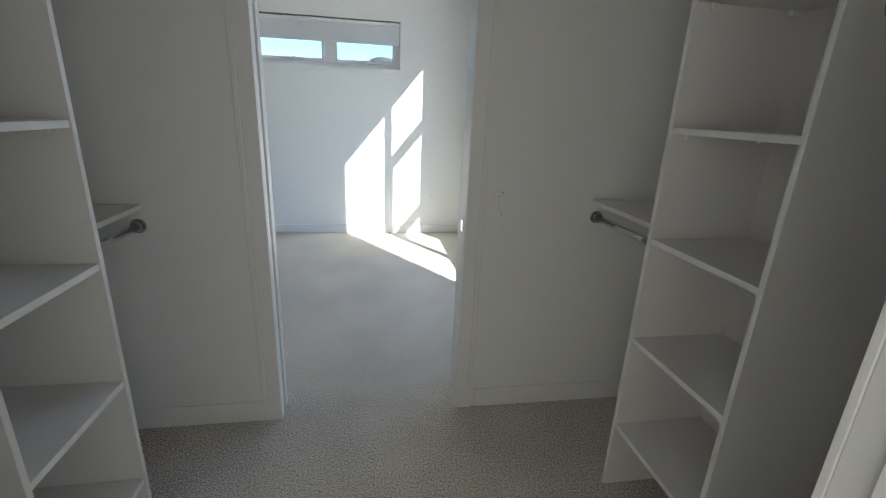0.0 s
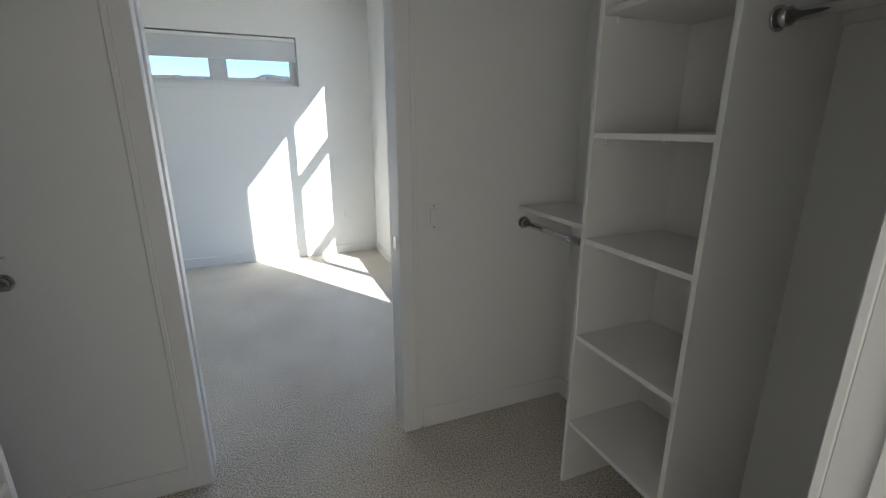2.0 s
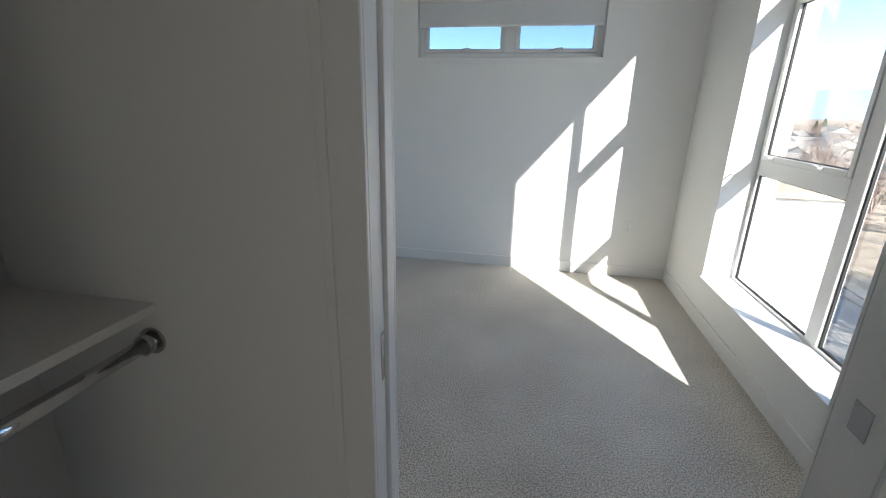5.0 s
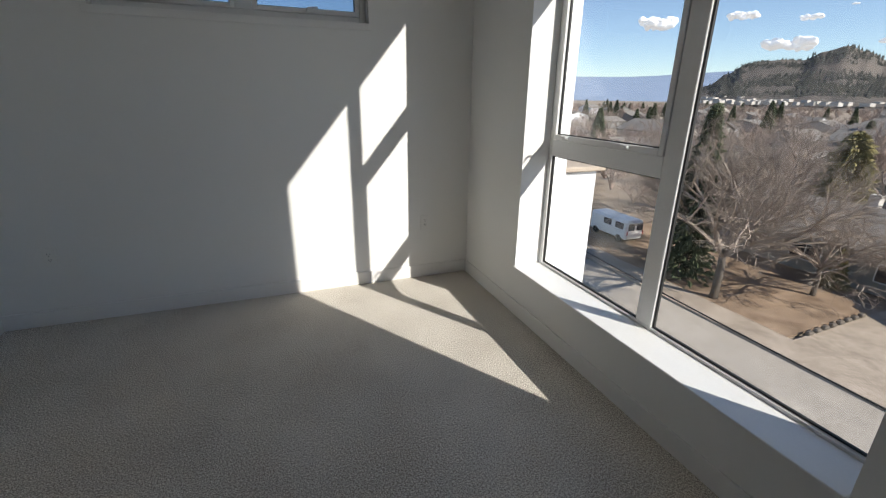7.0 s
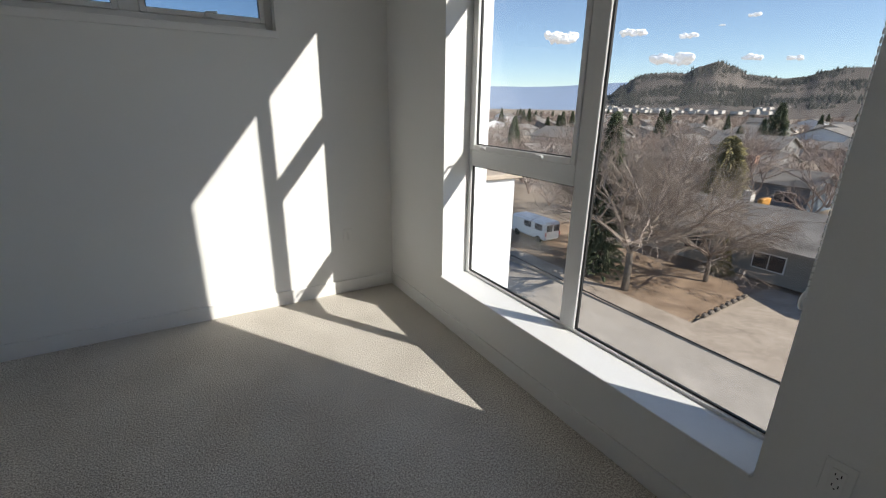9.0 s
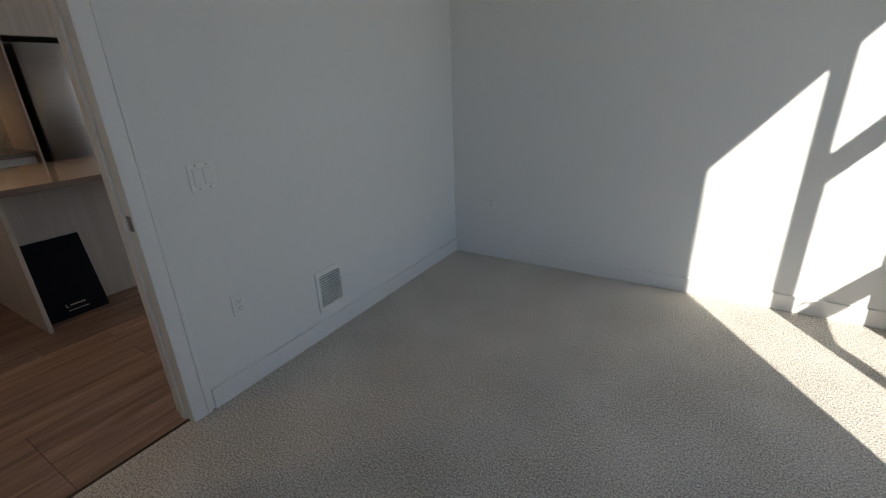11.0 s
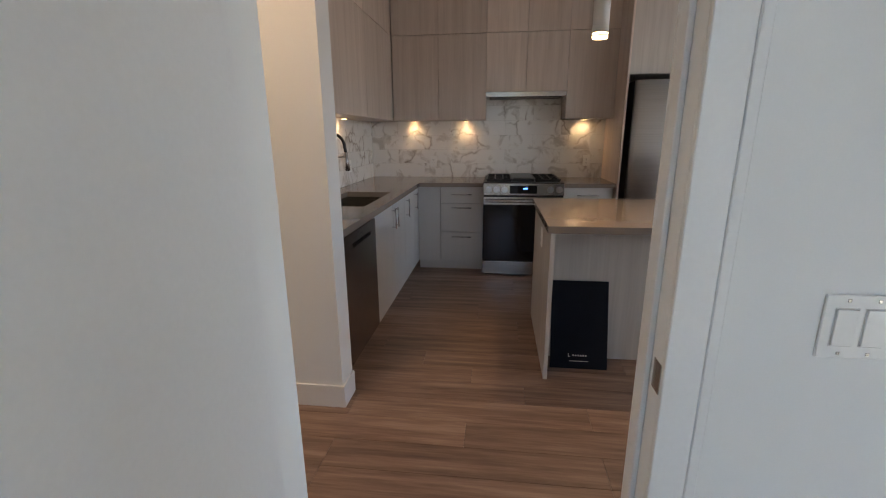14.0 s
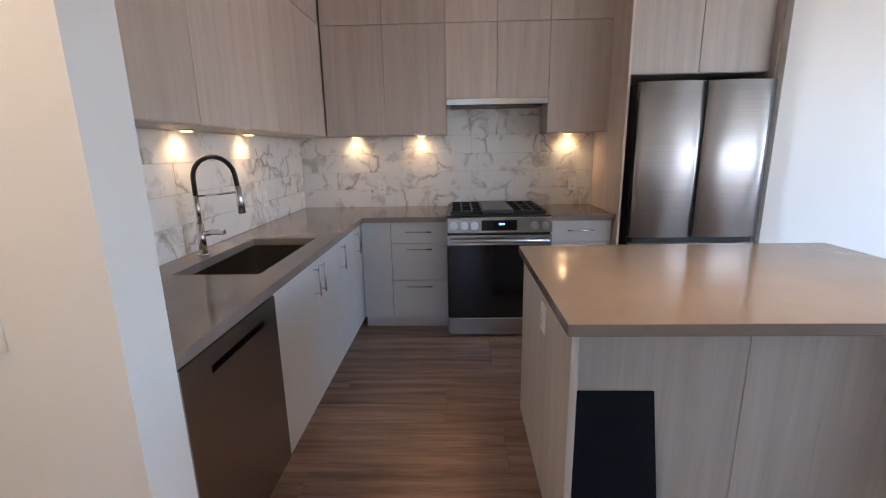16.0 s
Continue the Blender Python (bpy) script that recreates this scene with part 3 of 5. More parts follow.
bl = thing("roller_blind", (1.635, 0.04, 2.16), "white roller blind drawn partly down in a high window", "blind")
part("cassette", box(NX0 + 0.012, NX1 - 0.012, 0.006, 0.075, 2.350, 2.386, 0.004), PLASTIC, bl)
part("fabric", box(NX0 + 0.012, NX1 - 0.020, 0.014, 0.017, 2.17, 2.349), FABRIC, bl)
part("hem_bar", box(NX0 + 0.012, NX1 - 0.020, 0.009, 0.022, 2.155, 2.172, 0.003), PLASTIC, bl)
part("chain", tube([(NX1 - 0.012, 0.008, 2.36), (NX1 - 0.012, 0.008, 1.93)], 0.0025, 6), PLASTIC, bl)


# ---- electrical plates and vent ----
def plate(axis, at, u0, u1, z0, z1, s):
    """A bevelled cover plate on a wall; axis is the wall's normal."""
    t = 0.006
    lo, hi = (at, at + t) if s > 0 else (at - t, at)
    return box(lo, hi, u0, u1, z0, z1, 0.002) if axis == "x" else box(u0, u1, lo, hi, z0, z1, 0.002)


def wall_box(axis, at, s, u, z, t0, t1, u0, u1, z0, z1, bevel=0.0005, bm=None):
    lo, hi = (at + t0, at + t1) if s > 0 else (at - t1, at - t0)
    return box(lo, hi, u + u0, u + u1, z + z0, z + z1, bevel, bm) if axis == "x" else box(u + u0, u + u1, lo, hi, z + z0, z + z1, bevel, bm)


def outlet(axis, at, s, u, z, label):
    o = thing("wall_outlet", (at, u, z) if axis == "x" else (u, at, z), label, "outlet", "wall outlets")
    part("cover", plate(axis, at, u - 0.036, u + 0.036, z - 0.058, z + 0.058, s), PLASTIC, o)
    face = part("socket", wall_box(axis, at, s, u, z, 0.006, 0.009, -0.017, 0.017, -0.034, 0.034), PLASTIC, o)
    for dz in (-0.018, 0.018):
        for du, hh in ((-0.007, 0.005), (0.007, 0.004)):
            part("slot", wall_box(axis, at, s, u, z, 0.0088, 0.0096, du - 0.0012, du + 0.0012, dz - hh, dz + hh, 0), SLOT, face)
        part("slot", wall_box(axis, at, s, u, z, 0.0088, 0.0096, -0.002, 0.002, dz - 0.013, dz - 0.009, 0), SLOT, face)
    return o


def switch(axis, at, s, u, z, n, label):
    o = thing("light_switch", (at, u, z) if axis == "x" else (u, at, z), label, "switch", "light switches")
    half = 0.012 + 0.023 * n
    part("cover", plate(axis, at, u - half, u + half, z - 0.058, z + 0.058, s), PLASTIC, o)
    for k in range(n):
        du = (k - (n - 1) / 2) * 0.046
        part("recess", wall_box(axis, at, s, u, z, 0.0055, 0.0065, du - 0.0185, du + 0.0185, -0.035, 0.035, 0), GROUT, o)
        part("rocker", wall_box(axis, at, s, u, z, 0.006, 0.010, du - 0.0165, du + 0.0165, -0.033, 0.033, 0.001), PLASTIC, o)
        for dz in (-0.048, 0.048):
            part("screw", wall_box(axis, at, s, u, z, 0.0055, 0.007, du - 0.003, du + 0.003, dz - 0.003, dz + 0.003), NICKEL, o)
    return o


outlet("y", 0.0, -1, 2.83, 0.475, "white wall outlet near the sunlit corner")
outlet("y", 0.0, -1, 0.345, 0.465, "white wall outlet in the shaded corner")
outlet("x", 0.0, 1, -2.06, 0.448, "white wall outlet beside the open doorway")
outlet("x", 3.21, -1, -2.985, 0.49, "white wall outlet under the window's end")
single("blank_plate", plate("x", 3.21, -3.17, -3.10, 0.42, 0.535, -1), PLASTIC, "blank white cover plate on the wall", "cover plate")
switch("x", 0.0, 1, -2.09, 1.063, 2, "white double rocker switch beside the doorway")
switch("y", -3.435, -1, 2.69, 1.095, 1, "white single rocker switch inside the closet")
switch("x", -1.176, 1, -3.80, 1.067, 3, "white triple rocker switch on the wall end")
outlet("x", -1.176, 1, -3.845, 0.455, "white wall outlet low on the wall end")
vent = thing("wall_vent", (0.0, -1.487, 0.285), "white louvred return air vent low on the wall", "vent")
part("frame", cut_box(0.0, 0.008, -1.592, -1.382, 0.158, 0.408, [(-1, 1, -1.567, -1.407, 0.188, 0.378)]), PLASTIC, vent)
part("backing", box(0.0005, 0.0015, -1.567, -1.407, 0.188, 0.378), SLOT, vent)
for k in range(12):
    z = 0.193 + k * 0.0155
    b = bmesh.new()
    vs = [b.verts.new(v) for v in ((0.002, -1.567, z + 0.002), (0.0085, -1.567, z), (0.0085, -1.407, z), (0.002, -1.407, z + 0.002), (0.002, -1.567, z + 0.0080), (0.0085, -1.567, z + 0.0060), (0.0085, -1.407, z + 0.0060), (0.002, -1.407, z + 0.0080))]
    for q in ((0, 1, 2, 3), (7, 6, 5, 4), (0, 4, 5, 1), (2, 6, 7, 3), (1, 5, 6, 2), (0, 3, 7, 4)):
        b.faces.new([vs[i] for i in q])
    part("slat", b, PLASTIC, vent)


# ---- closet shelving ----
def closet_tower(xf, xb, y0, y1, zs, label):
    """An open shelf tower; xf its front, xb the wall behind it."""
    lo, hi = min(xf, xb), max(xf, xb)
    o = thing("shelf_tower", ((xf + xb) / 2, (y0 + y1) / 2, 0), label, "shelf tower", "closet shelf towers")
    for a, c in ((y0, y0 + 0.018), (y1 - 0.018, y1)):
        part("side_panel", box(lo, hi, a, c, 0.001, 2.35, 0.001), MELAMINE, o)
    s = 1 if xf < xb else -1
    part("back_panel", box(*sorted((xb, xb - s * 0.006)), y0 + 0.0185, y1 - 0.0185, 0.02, 2.35), MELAMINE, o)
    for z in zs:
        sh = part("shelf", box(*sorted((xf + s * 0.004, xb - s * 0.007)), y0 + 0.0185, y1 - 0.0185, z - 0.02, z, 0.001), MELAMINE, o)
        for xx in (xf + s * 0.06, xb - s * 0.06):
            for yy, d in ((y0 + 0.0185, 1), (y1 - 0.0185, -1)):
                part("shelf_clip", box(xx - 0.012, xx + 0.012, *sorted((yy, yy + d * 0.014)), z - 0.042, z - 0.0205, 0.003), PLASTIC, sh)
    return o


ZR = (0.31, 0.70, 1.09, 1.465, 1.85, 2.25)
ZL = (0.27, 0.65, 1.035, 1.425, 1.82, 2.22)
closet_tower(3.065, 3.46, -4.475, -3.988, ZR, "white melamine shelf tower of open empty shelves")
closet_tower(1.342, 0.80, -4.46, -4.028, ZL, "white melamine shelf tower of open empty shelves")


def closet_rail(xs0, xs1, y0, y1, z, xr, zr, label):
    o = thing("hanging_shelf", ((xs0 + xs1) / 2, (y0 + y1) / 2, z - 0.02), label, "closet shelf", "closet hanging shelves")
    part("board", box(xs0, xs1, y0, y1, z - 0.02, z, 0.001), MELAMINE, o)
    r = part("rod", tube([(xr, y0 + 0.004, zr), (xr, y1 - 0.004, zr)], 0.0155, 16), CHROME, o, "chrome hanging rod")
    for yy, d in ((y0, 1), (y1, -1)):
        b = tube([(xr, yy, zr), (xr, yy + d * 0.006, zr)], 0.030, 16)
        tube([(xr, yy + d * 0.006, zr), (xr, yy + d * 0.03, zr)], 0.022, 16, b)
        part("rod_socket", b, NICKEL, r)
    part("cleat", box(*((xs1 - 0.018, xs1) if xs1 > 2 else (xs0, xs0 + 0.018)), y0, y1, z - 0.10, z - 0.0205), MELAMINE, o)
    return o


closet_rail(3.135, 3.46, -3.987, -3.436, 1.115, 3.165, 1.03, "white closet shelf with a chrome rod beneath")
closet_rail(0.80, 1.18, -4.027, -3.436, 1.075, 1.155, 0.985, "white closet shelf with a chrome rod beneath")
closet_rail(3.135, 3.46, -5.009, -4.476, 1.84, 3.19, 1.735, "white closet shelf with a chrome rod beneath")
closet_rail(0.80, 1.18, -5.009, -4.461, 1.84, 1.13, 1.735, "white closet shelf with a chrome rod beneath")


# ---- kitchen ----
CT = 0.915


def bar_handle(axis, x, y, z, length, out):
    """A thin bar pull on two posts; axis is the way it runs, out the way it stands off."""
    o = Vector(out) * 0.032
    d = Vector({"x": (1, 0, 0), "y": (0, 1, 0), "z": (0, 0, 1)}[axis]) * length / 2
    c = Vector((x, y, z))
    b = tube([c + o - d, c + o + d], 0.0055, 8)
    for k in (-0.8, 0.8):
        tube([c + d * k, c + d * k + o], 0.0045, 8, b)
    return b


def cabinet(name, x0, x1, y0, y1, z0, z1, face, fronts, material, label, group, kick=False):
    """face: '+x' or '+y'. fronts: (u0, u1, z0, z1, handle) with handle None or (axis, u, z, length)."""
    o = thing(name, ((x0 + x1) / 2, (y0 + y1) / 2, 0.0 if kick else z0), label, "cabinet", group)
    if face == "+x":
        part("body", box(x0, x1 - 0.021, y0, y1, z0, z1), material, o)
        if kick:
            part("toe_kick", box(x0, x1 - 0.06, y0, y1, 0.0, z0 - 0.001), BASECAB, o)
    else:
        part("body", cut_box(x0, x1, y0, y1 - 0.021, z0, z1, [(-2.87, -2.06, -3.99, -3.56, 0.64, 2)] if kick else []), material, o)
        if kick:
            part("toe_kick", box(x0, x1, y0, y1 - 0.06, 0.0, z0 - 0.001), BASECAB, o)
    # thin dark sheet gives the seams between fronts their shade by colour
    u_lo, u_hi = min(q[0] for q in fronts) + 0.003, max(q[1] for q in fronts) - 0.003
    if face == "+x":
        part("gap_shade", box(x1 - 0.0208, x1 - 0.0203, u_lo, u_hi, z0 + 0.003, z1 - 0.003), JOINT, o, "dark sheet standing in for shade between the fronts")
    else:
        part("gap_shade", box(u_lo, u_hi, y1 - 0.0208, y1 - 0.0203, z0 + 0.003, z1 - 0.003), JOINT, o, "dark sheet standing in for shade between the fronts")
    for u0, u1, w0, w1, hd in fronts:
        g = 0.0022
        if face == "+x":
            fr = part("front", box(x1 - 0.02, x1, u0 + g, u1 - g, w0 + g, w1 - g, 0.001), material, o)
        else:
            fr = part("front", box(u0 + g, u1 - g, y1 - 0.02, y1, w0 + g, w1 - g, 0.001), material, o)
        if hd:
            ax, u, z, ln = hd
            part("handle", bar_handle(ax, x1 if face == "+x" else u, u if face == "+x" else y1, z, ln, (1, 0, 0) if face == "+x" else (0, 1, 0)), CHROME, fr, "chrome bar handle")
    return o


KW, KS = -4.25, -4.13
FY = -3.495
FX = -3.625
base = "base cabinets under the counter"
cabinet("base_cabinet", -2.96, -1.985, KS, FY, 0.10, 0.874, "+y", [(-2.53, -1.985, 0.10, 0.874, ("z", -2.485, 0.755, 0.16)), (-2.96, -2.53, 0.10, 0.874, ("z", -2.575, 0.755, 0.16))], BASECAB, "pale grey sink cabinet with two doors", base, True)
cabinet("base_cabinet", -3.40, -2.961, KS, FY, 0.10, 0.874, "+y", [(-3.40, -2.961, 0.10, 0.874, ("z", -3.02, 0.755, 0.16))], BASECAB, "pale grey base cabinet with one door", base, True)
cabinet("base_cabinet", KW, -3.401, KS, FY, 0.10, 0.874, "+y", [(-3.62, -3.401, 0.10, 0.874, ("z", -3.445, 0.755, 0.16))], BASECAB, "pale grey corner base cabinet with a narrow door", base, True)
drawers = lambda y0, y1: [(y0, y1, 0.705, 0.874, ("y", (y0 + y1) / 2, 0.80, 0.20)), (y0, y1, 0.41, 0.705, ("y", (y0 + y1) / 2, 0.665, 0.20)), (y0, y1, 0.10, 0.41, ("y", (y0 + y1) / 2, 0.365, 0.20))]
cabinet("base_cabinet", KW, FX, FY + 0.001, -2.828, 0.10, 0.874, "+x", [(FY + 0.002, -3.262, 0.10, 0.874, None), *drawers(-3.262, -2.828)], BASECAB, "pale grey three-drawer base cabinet with a filler", base, True)
cabinet("base_cabinet", KW, FX, -2.058, -1.578, 0.10, 0.874, "+x", drawers(-2.058, -1.578), BASECAB, "pale grey three-drawer base cabinet beside the refrigerator", base, True)
# dishwasher
dw = thing("dishwasher", (-1.66, -3.8, 0), "dark stainless dishwasher with a recessed pocket handle", "dishwasher")
part("body", box(-1.975, -1.355, KS, FY - 0.03, 0.10, 0.865), GASKET, dw)
part("toe_kick", box(-1.975, -1.355, KS, FY - 0.07, 0.0, 0.099), GASKET, dw)
dd = part("door", cut_box(-1.972, -1.358, FY - 0.03, FY + 0.012, 0.115, 0.858, [(-1.86, -1.50, FY - 0.015, FY + 0.1, 0.775, 0.80)]), DARKSTEEL, dw, "dark brushed steel door")
part("handle_pocket", box(-1.86, -1.50, FY - 0.02, FY - 0.015, 0.775, 0.80), STEEL_H, dd)
single("filler_panel", box(-1.353, -1.332, KS, FY, 0.0, 0.874, 0.001), BASECAB, "pale grey filler panel beside the dishwasher", "panel")
# worktops
SX0, SX1, SY0, SY1 = -2.845, -2.08, -3.965, -3.585
worktop = cut_box(KW, -1.332, KS, -2.83, CT - 0.04, CT, [(-3.60, -1, -3.47, -2, 0, 2), (SX0, SX1, SY0, SY1, 0, 2)])
single("worktop", worktop, QUARTZ, "taupe quartz corner worktop with a sink cutout", "worktop")
single("worktop", box(KW, -3.60, -2.056, -1.565, CT - 0.04, CT, 0.002), QUARTZ, "short taupe quartz worktop beside the range", "worktop")
sink = thing("sink", ((SX0 + SX1) / 2, (SY0 + SY1) / 2, 0.66), "dark stainless undermount sink set in the worktop", "sink")
part("bowl", cut_box(SX0 - 0.012, SX1 + 0.012, SY0 - 0.012, SY1 + 0.012, 0.66, CT - 0.041, [(SX0, SX1, SY0, SY1, 0.672, 2)]), DARKSTEEL, sink)
part("drain", tube([(-2.46, -3.77, 0.672), (-2.46, -3.77, 0.675)], 0.045, 20), STEEL, sink)
fx, fy = -2.44, -4.03
tap = thing("kitchen_faucet", (fx, fy, CT), "chrome faucet with a black sprung hose and spray head", "faucet")
b = tube([(fx, fy, CT), (fx, fy, CT + 0.008)], 0.028, 20)
tube([(fx, fy, CT + 0.008), (fx, fy, CT + 0.16)], 0.019, 18, b)
tube([(fx, fy, CT + 0.16), (fx, fy, CT + 0.30)], 0.0125, 14, b)
part("body", b, CHROME, tap)
R = 0.105
arc = [(fx, fy, CT + 0.28), (fx, fy, CT + 0.38)] + [(fx, fy + R - R * math.cos(a), CT + 0.38 + R * math.sin(a)) for a in [math.pi * k / 14 for k in range(1, 14)]] + [(fx, fy + 2 * R, CT + 0.38), (fx, fy + 2 * R + 0.005, CT + 0.34)]
part("hose", tube(arc, 0.0115, 12), RUBBER, tap, "black rubber hose")
part("spray_head", tube([(fx, fy + 2 * R + 0.005, CT + 0.345), (fx, fy + 2 * R + 0.008, CT + 0.28), (fx, fy + 2 * R + 0.012, CT + 0.21)], 0.014, 14, None, 0.019), CHROME, tap)
part("bracket", tube([(fx, fy, CT + 0.295), (fx, fy + 2 * R, CT + 0.315)], 0.005, 8), CHROME, tap)
b = tube([(fx, fy, CT + 0.105), (fx - 0.0, fy + 0.05, CT + 0.115)], 0.014, 14)
box(fx - 0.012, fx + 0.012, fy + 0.045, fy + 0.125, CT + 0.105, CT + 0.13, 0.005, b)
part("lever", b, CHROME, tap)
# range
RY0, RY1, RX = -2.822, -2.064, -3.47
rg = thing("range", (-3.85, (RY0 + RY1) / 2, 0), "stainless slide-in gas range with a black oven door", "range")
part("body", box(KW, RX - 0.03, RY0, RY1, 0.02, 0.905), BLACK, rg)
part("cooktop", box(KW, RX - 0.02, RY0 - 0.002, RY1 + 0.002, 0.9165, 0.935, 0.003), BLACK, rg)
for y0, y1, nm in ((RY0 + 0.03, RY0 + 0.265, "grate"), (RY0 + 0.275, RY0 + 0.485, "griddle"), (RY0 + 0.495, RY1 - 0.03, "grate")):
    b = bmesh.new()
    if nm == "grate":
        for k in range(4):
            y = y0 + (y1 - y0) * k / 3
            box(-4.17, -3.56, y - 0.006, y + 0.006, 0.945, 0.962, 0.002, b)
        for x in (-4.17, -4.02, -3.87, -3.72, -3.56):
            box(x - 0.006, x + 0.006, y0, y1, 0.935, 0.960, 0.002, b)
        for x in (-4.02, -3.72):
            tube([(x, (y0 + y1) / 2, 0.935), (x, (y0 + y1) / 2, 0.948)], 0.04, 16, b)
    else:
        box(-4.17, -3.56, y0, y1, 0.936, 0.966, 0.004, b)
        box(-4.13, -3.60, y0 + 0.02, y1 - 0.02, 0.966, 0.969, 0.001, b)
    part(nm, b, BLACK if nm == "grate" else plain("cast_iron", (0.03, 0.03, 0.03), 0.3), rg)
cp = part("control_panel", box(RX - 0.03, RX + 0.025, RY0, RY1, 0.815, 0.93, 0.006), STEEL_H, rg, "brushed steel control panel")
part("display", box(RX + 0.025, RX + 0.027, RY0 + 0.25, RY0 + 0.505, 0.835, 0.91), BLACKGLASS, cp)
part("digits", box(RX + 0.027, RX + 0.0275, RY0 + 0.375, RY0 + 0.415, 0.876, 0.888), DISPLAY, cp)
for y in (0.05, 0.125, 0.20, 0.63, 0.71):
    b = tube([(RX + 0.025, RY0 + y, 0.872), (RX + 0.032, RY0 + y, 0.872)], 0.030, 20)
    tube([(RX + 0.032, RY0 + y, 0.872), (RX + 0.06, RY0 + y, 0.872)], 0.023, 20, b)
    box(RX + 0.05, RX + 0.066, RY0 + y - 0.004, RY0 + y + 0.004, 0.852, 0.892, 0.001, b)
    part("knob", b, STEEL, cp)
od = part("oven_door", box(RX - 0.03, RX + 0.015, RY0, RY1, 0.165, 0.80, 0.004), BLACKGLASS, rg, "black glass oven door")
part("door_trim", box(RX + 0.0151, RX + 0.018, RY0, RY1, 0.725, 0.80, 0.001), STEEL_H, od)
b = tube([(RX + 0.055, RY0 + 0.02, 0.765), (RX + 0.055, RY1 - 0.02, 0.765)], 0.014, 14)
for y in (RY0 + 0.035, RY1 - 0.035):
    box(RX + 0.018, RX + 0.055, y - 0.012, y + 0.012, 0.753, 0.777, 0.003, b)
part("handle", b, STEEL_H, od, "brushed steel bar handle")
part("bottom_drawer", box(RX - 0.03, RX + 0.015, RY0, RY1, 0.025, 0.158, 0.004), STEEL_H, rg)
part("foot", box(-4.2, RX - 0.05, RY0 + 0.03, RY1 - 0.03, 0.0, 0.02), GASKET, rg)
# wall cabinets
up = "wall cabinets over the counter"
UX, UY, UZ, UM, UT = -3.93, -3.79, 1.53, 2.345, 2.80
for y0, y1, z0 in ((UY + 0.001, -3.31, UZ), (-3.31, -2.828, UZ), (-2.828, -2.43, 1.795), (-2.43, -2.03, 1.795), (-2.03, -1.555, UZ)):
    cabinet("wall_cabinet", KW, UX, y0 + 0.0005, y1 - 0.0005, z0, UT, "+x", [(y0, y1, z0, UM, None), (y0, y1, UM, UT, None)], LAMINATE, "tall pale ash laminate wall cabinet without handles", up)
for x0, x1 in ((-2.155, -1.335), (-2.975, -2.155), (-3.90, -2.975)):
    cabinet("wall_cabinet", x0 + 0.0005 if x0 > -3.8 else KW, x1 - 0.0005, KS, UY, UZ, UT, "+y", [(x0, x1, UZ, UM, None), (x0, x1, UM, UT, None)], LAMINATE, "tall pale ash laminate wall cabinet over the sink", up)
single("cabinet_filler", box(KW, UX - 0.002, KS, UY, UT + 0.001, H - 0.001), LAMINATE, "ash laminate filler above the corner cabinets", "panel")
single("cabinet_filler", box(KW, UX - 0.01, UY + 0.001, -1.555, UT + 0.001, H - 0.001), LAMINATE, "ash laminate filler strip above the wall cabinets", "panel")
hood = thing("range_hood", (-4.0, -2.43, 1.745), "slim stainless under-cabinet range hood", "range hood")
part("body", box(KW, UX + 0.03, -2.826, -2.032, 1.745, 1.794, 0.003), STEEL_H, hood)
part("filter", box(KW + 0.03, UX - 0.02, -2.79, -2.07, 1.740, 1.7445), BLACK, hood)
# refrigerator and its surround
single("fridge_panel", box(KW, -3.56, -1.563, -1.545, 0.0, UT, 0.001), LAMINATE, "tall ash laminate panel beside the refrigerator", "panel")
single("fridge_panel", box(KW, -3.56, -0.58, -0.562, 0.0, UT, 0.001), LAMINATE, "tall ash laminate panel beside the refrigerator", "panel")
cabinet("wall_cabinet", KW, -3.62, -1.544, -0.581, 1.90, UT, "+x", [(-1.544, -1.06, 1.90, UT, None), (-1.06, -0.581, 1.90, UT, None)], LAMGREY, "grey ash laminate cabinet above the refrigerator", up)
FR0, FR1, FRX = -1.50, -0.60, -3.47
fr = thing("refrigerator", (-3.85, (FR0 + FR1) / 2, 0), "stainless steel french door refrigerator with a lower freezer", "refrigerator")
part("body", box(KW + 0.02, FRX - 0.07, FR0, FR1, 0.03, 1.835), plain("dark_grey_case", (0.05, 0.05, 0.055), 0.4), fr)
ym = (FR0 + FR1) / 2


def bowed_door(y0, y1, z0, z1):
    b = bmesh.new()
    n = 10
    cols = []
    for k in range(n + 1):
        u = k / n
        x = FRX - 0.018 * (2 * u - 1) ** 4 - 0.004 * (2 * u - 1) ** 2
        cols.append([b.verts.new((xx, y0 + (y1 - y0) * u, z)) for xx, z in ((FRX - 0.065, z0), (x, z0), (x, z1), (FRX - 0.065, z1))])
    for a, c in zip(cols, cols[1:]):
        for i in range(4):
            b.faces.new((a[i], a[(i + 1) % 4], c[(i + 1) % 4], c[i])).smooth = i == 1
    b.faces.new(cols[0])
    b.faces.new(cols[-1][::-1])
    return b


part("door", bowed_door(FR0, ym - 0.003, 0.765, 1.835), STEEL, fr, "brushed steel upper door")
part("door", bowed_door(ym + 0.003, FR1, 0.765, 1.835), STEEL, fr, "brushed steel upper door")
for z0, z1 in ((0.41, 0.72), (0.05, 0.40)):
    part("freezer_drawer", bowed_door(FR0, FR1, z0, z1), STEEL, fr, "brushed steel freezer drawer")
part("pull_recess", box(FRX - 0.06, FRX - 0.035, FR0 + 0.03, FR1 - 0.03, 0.722, 0.763), GASKET, fr)
part("badge", box(FRX - 0.022, FRX - 0.0155, FR1 - 0.12, FR1 - 0.05, 1.79, 1.80), NICKEL, fr)
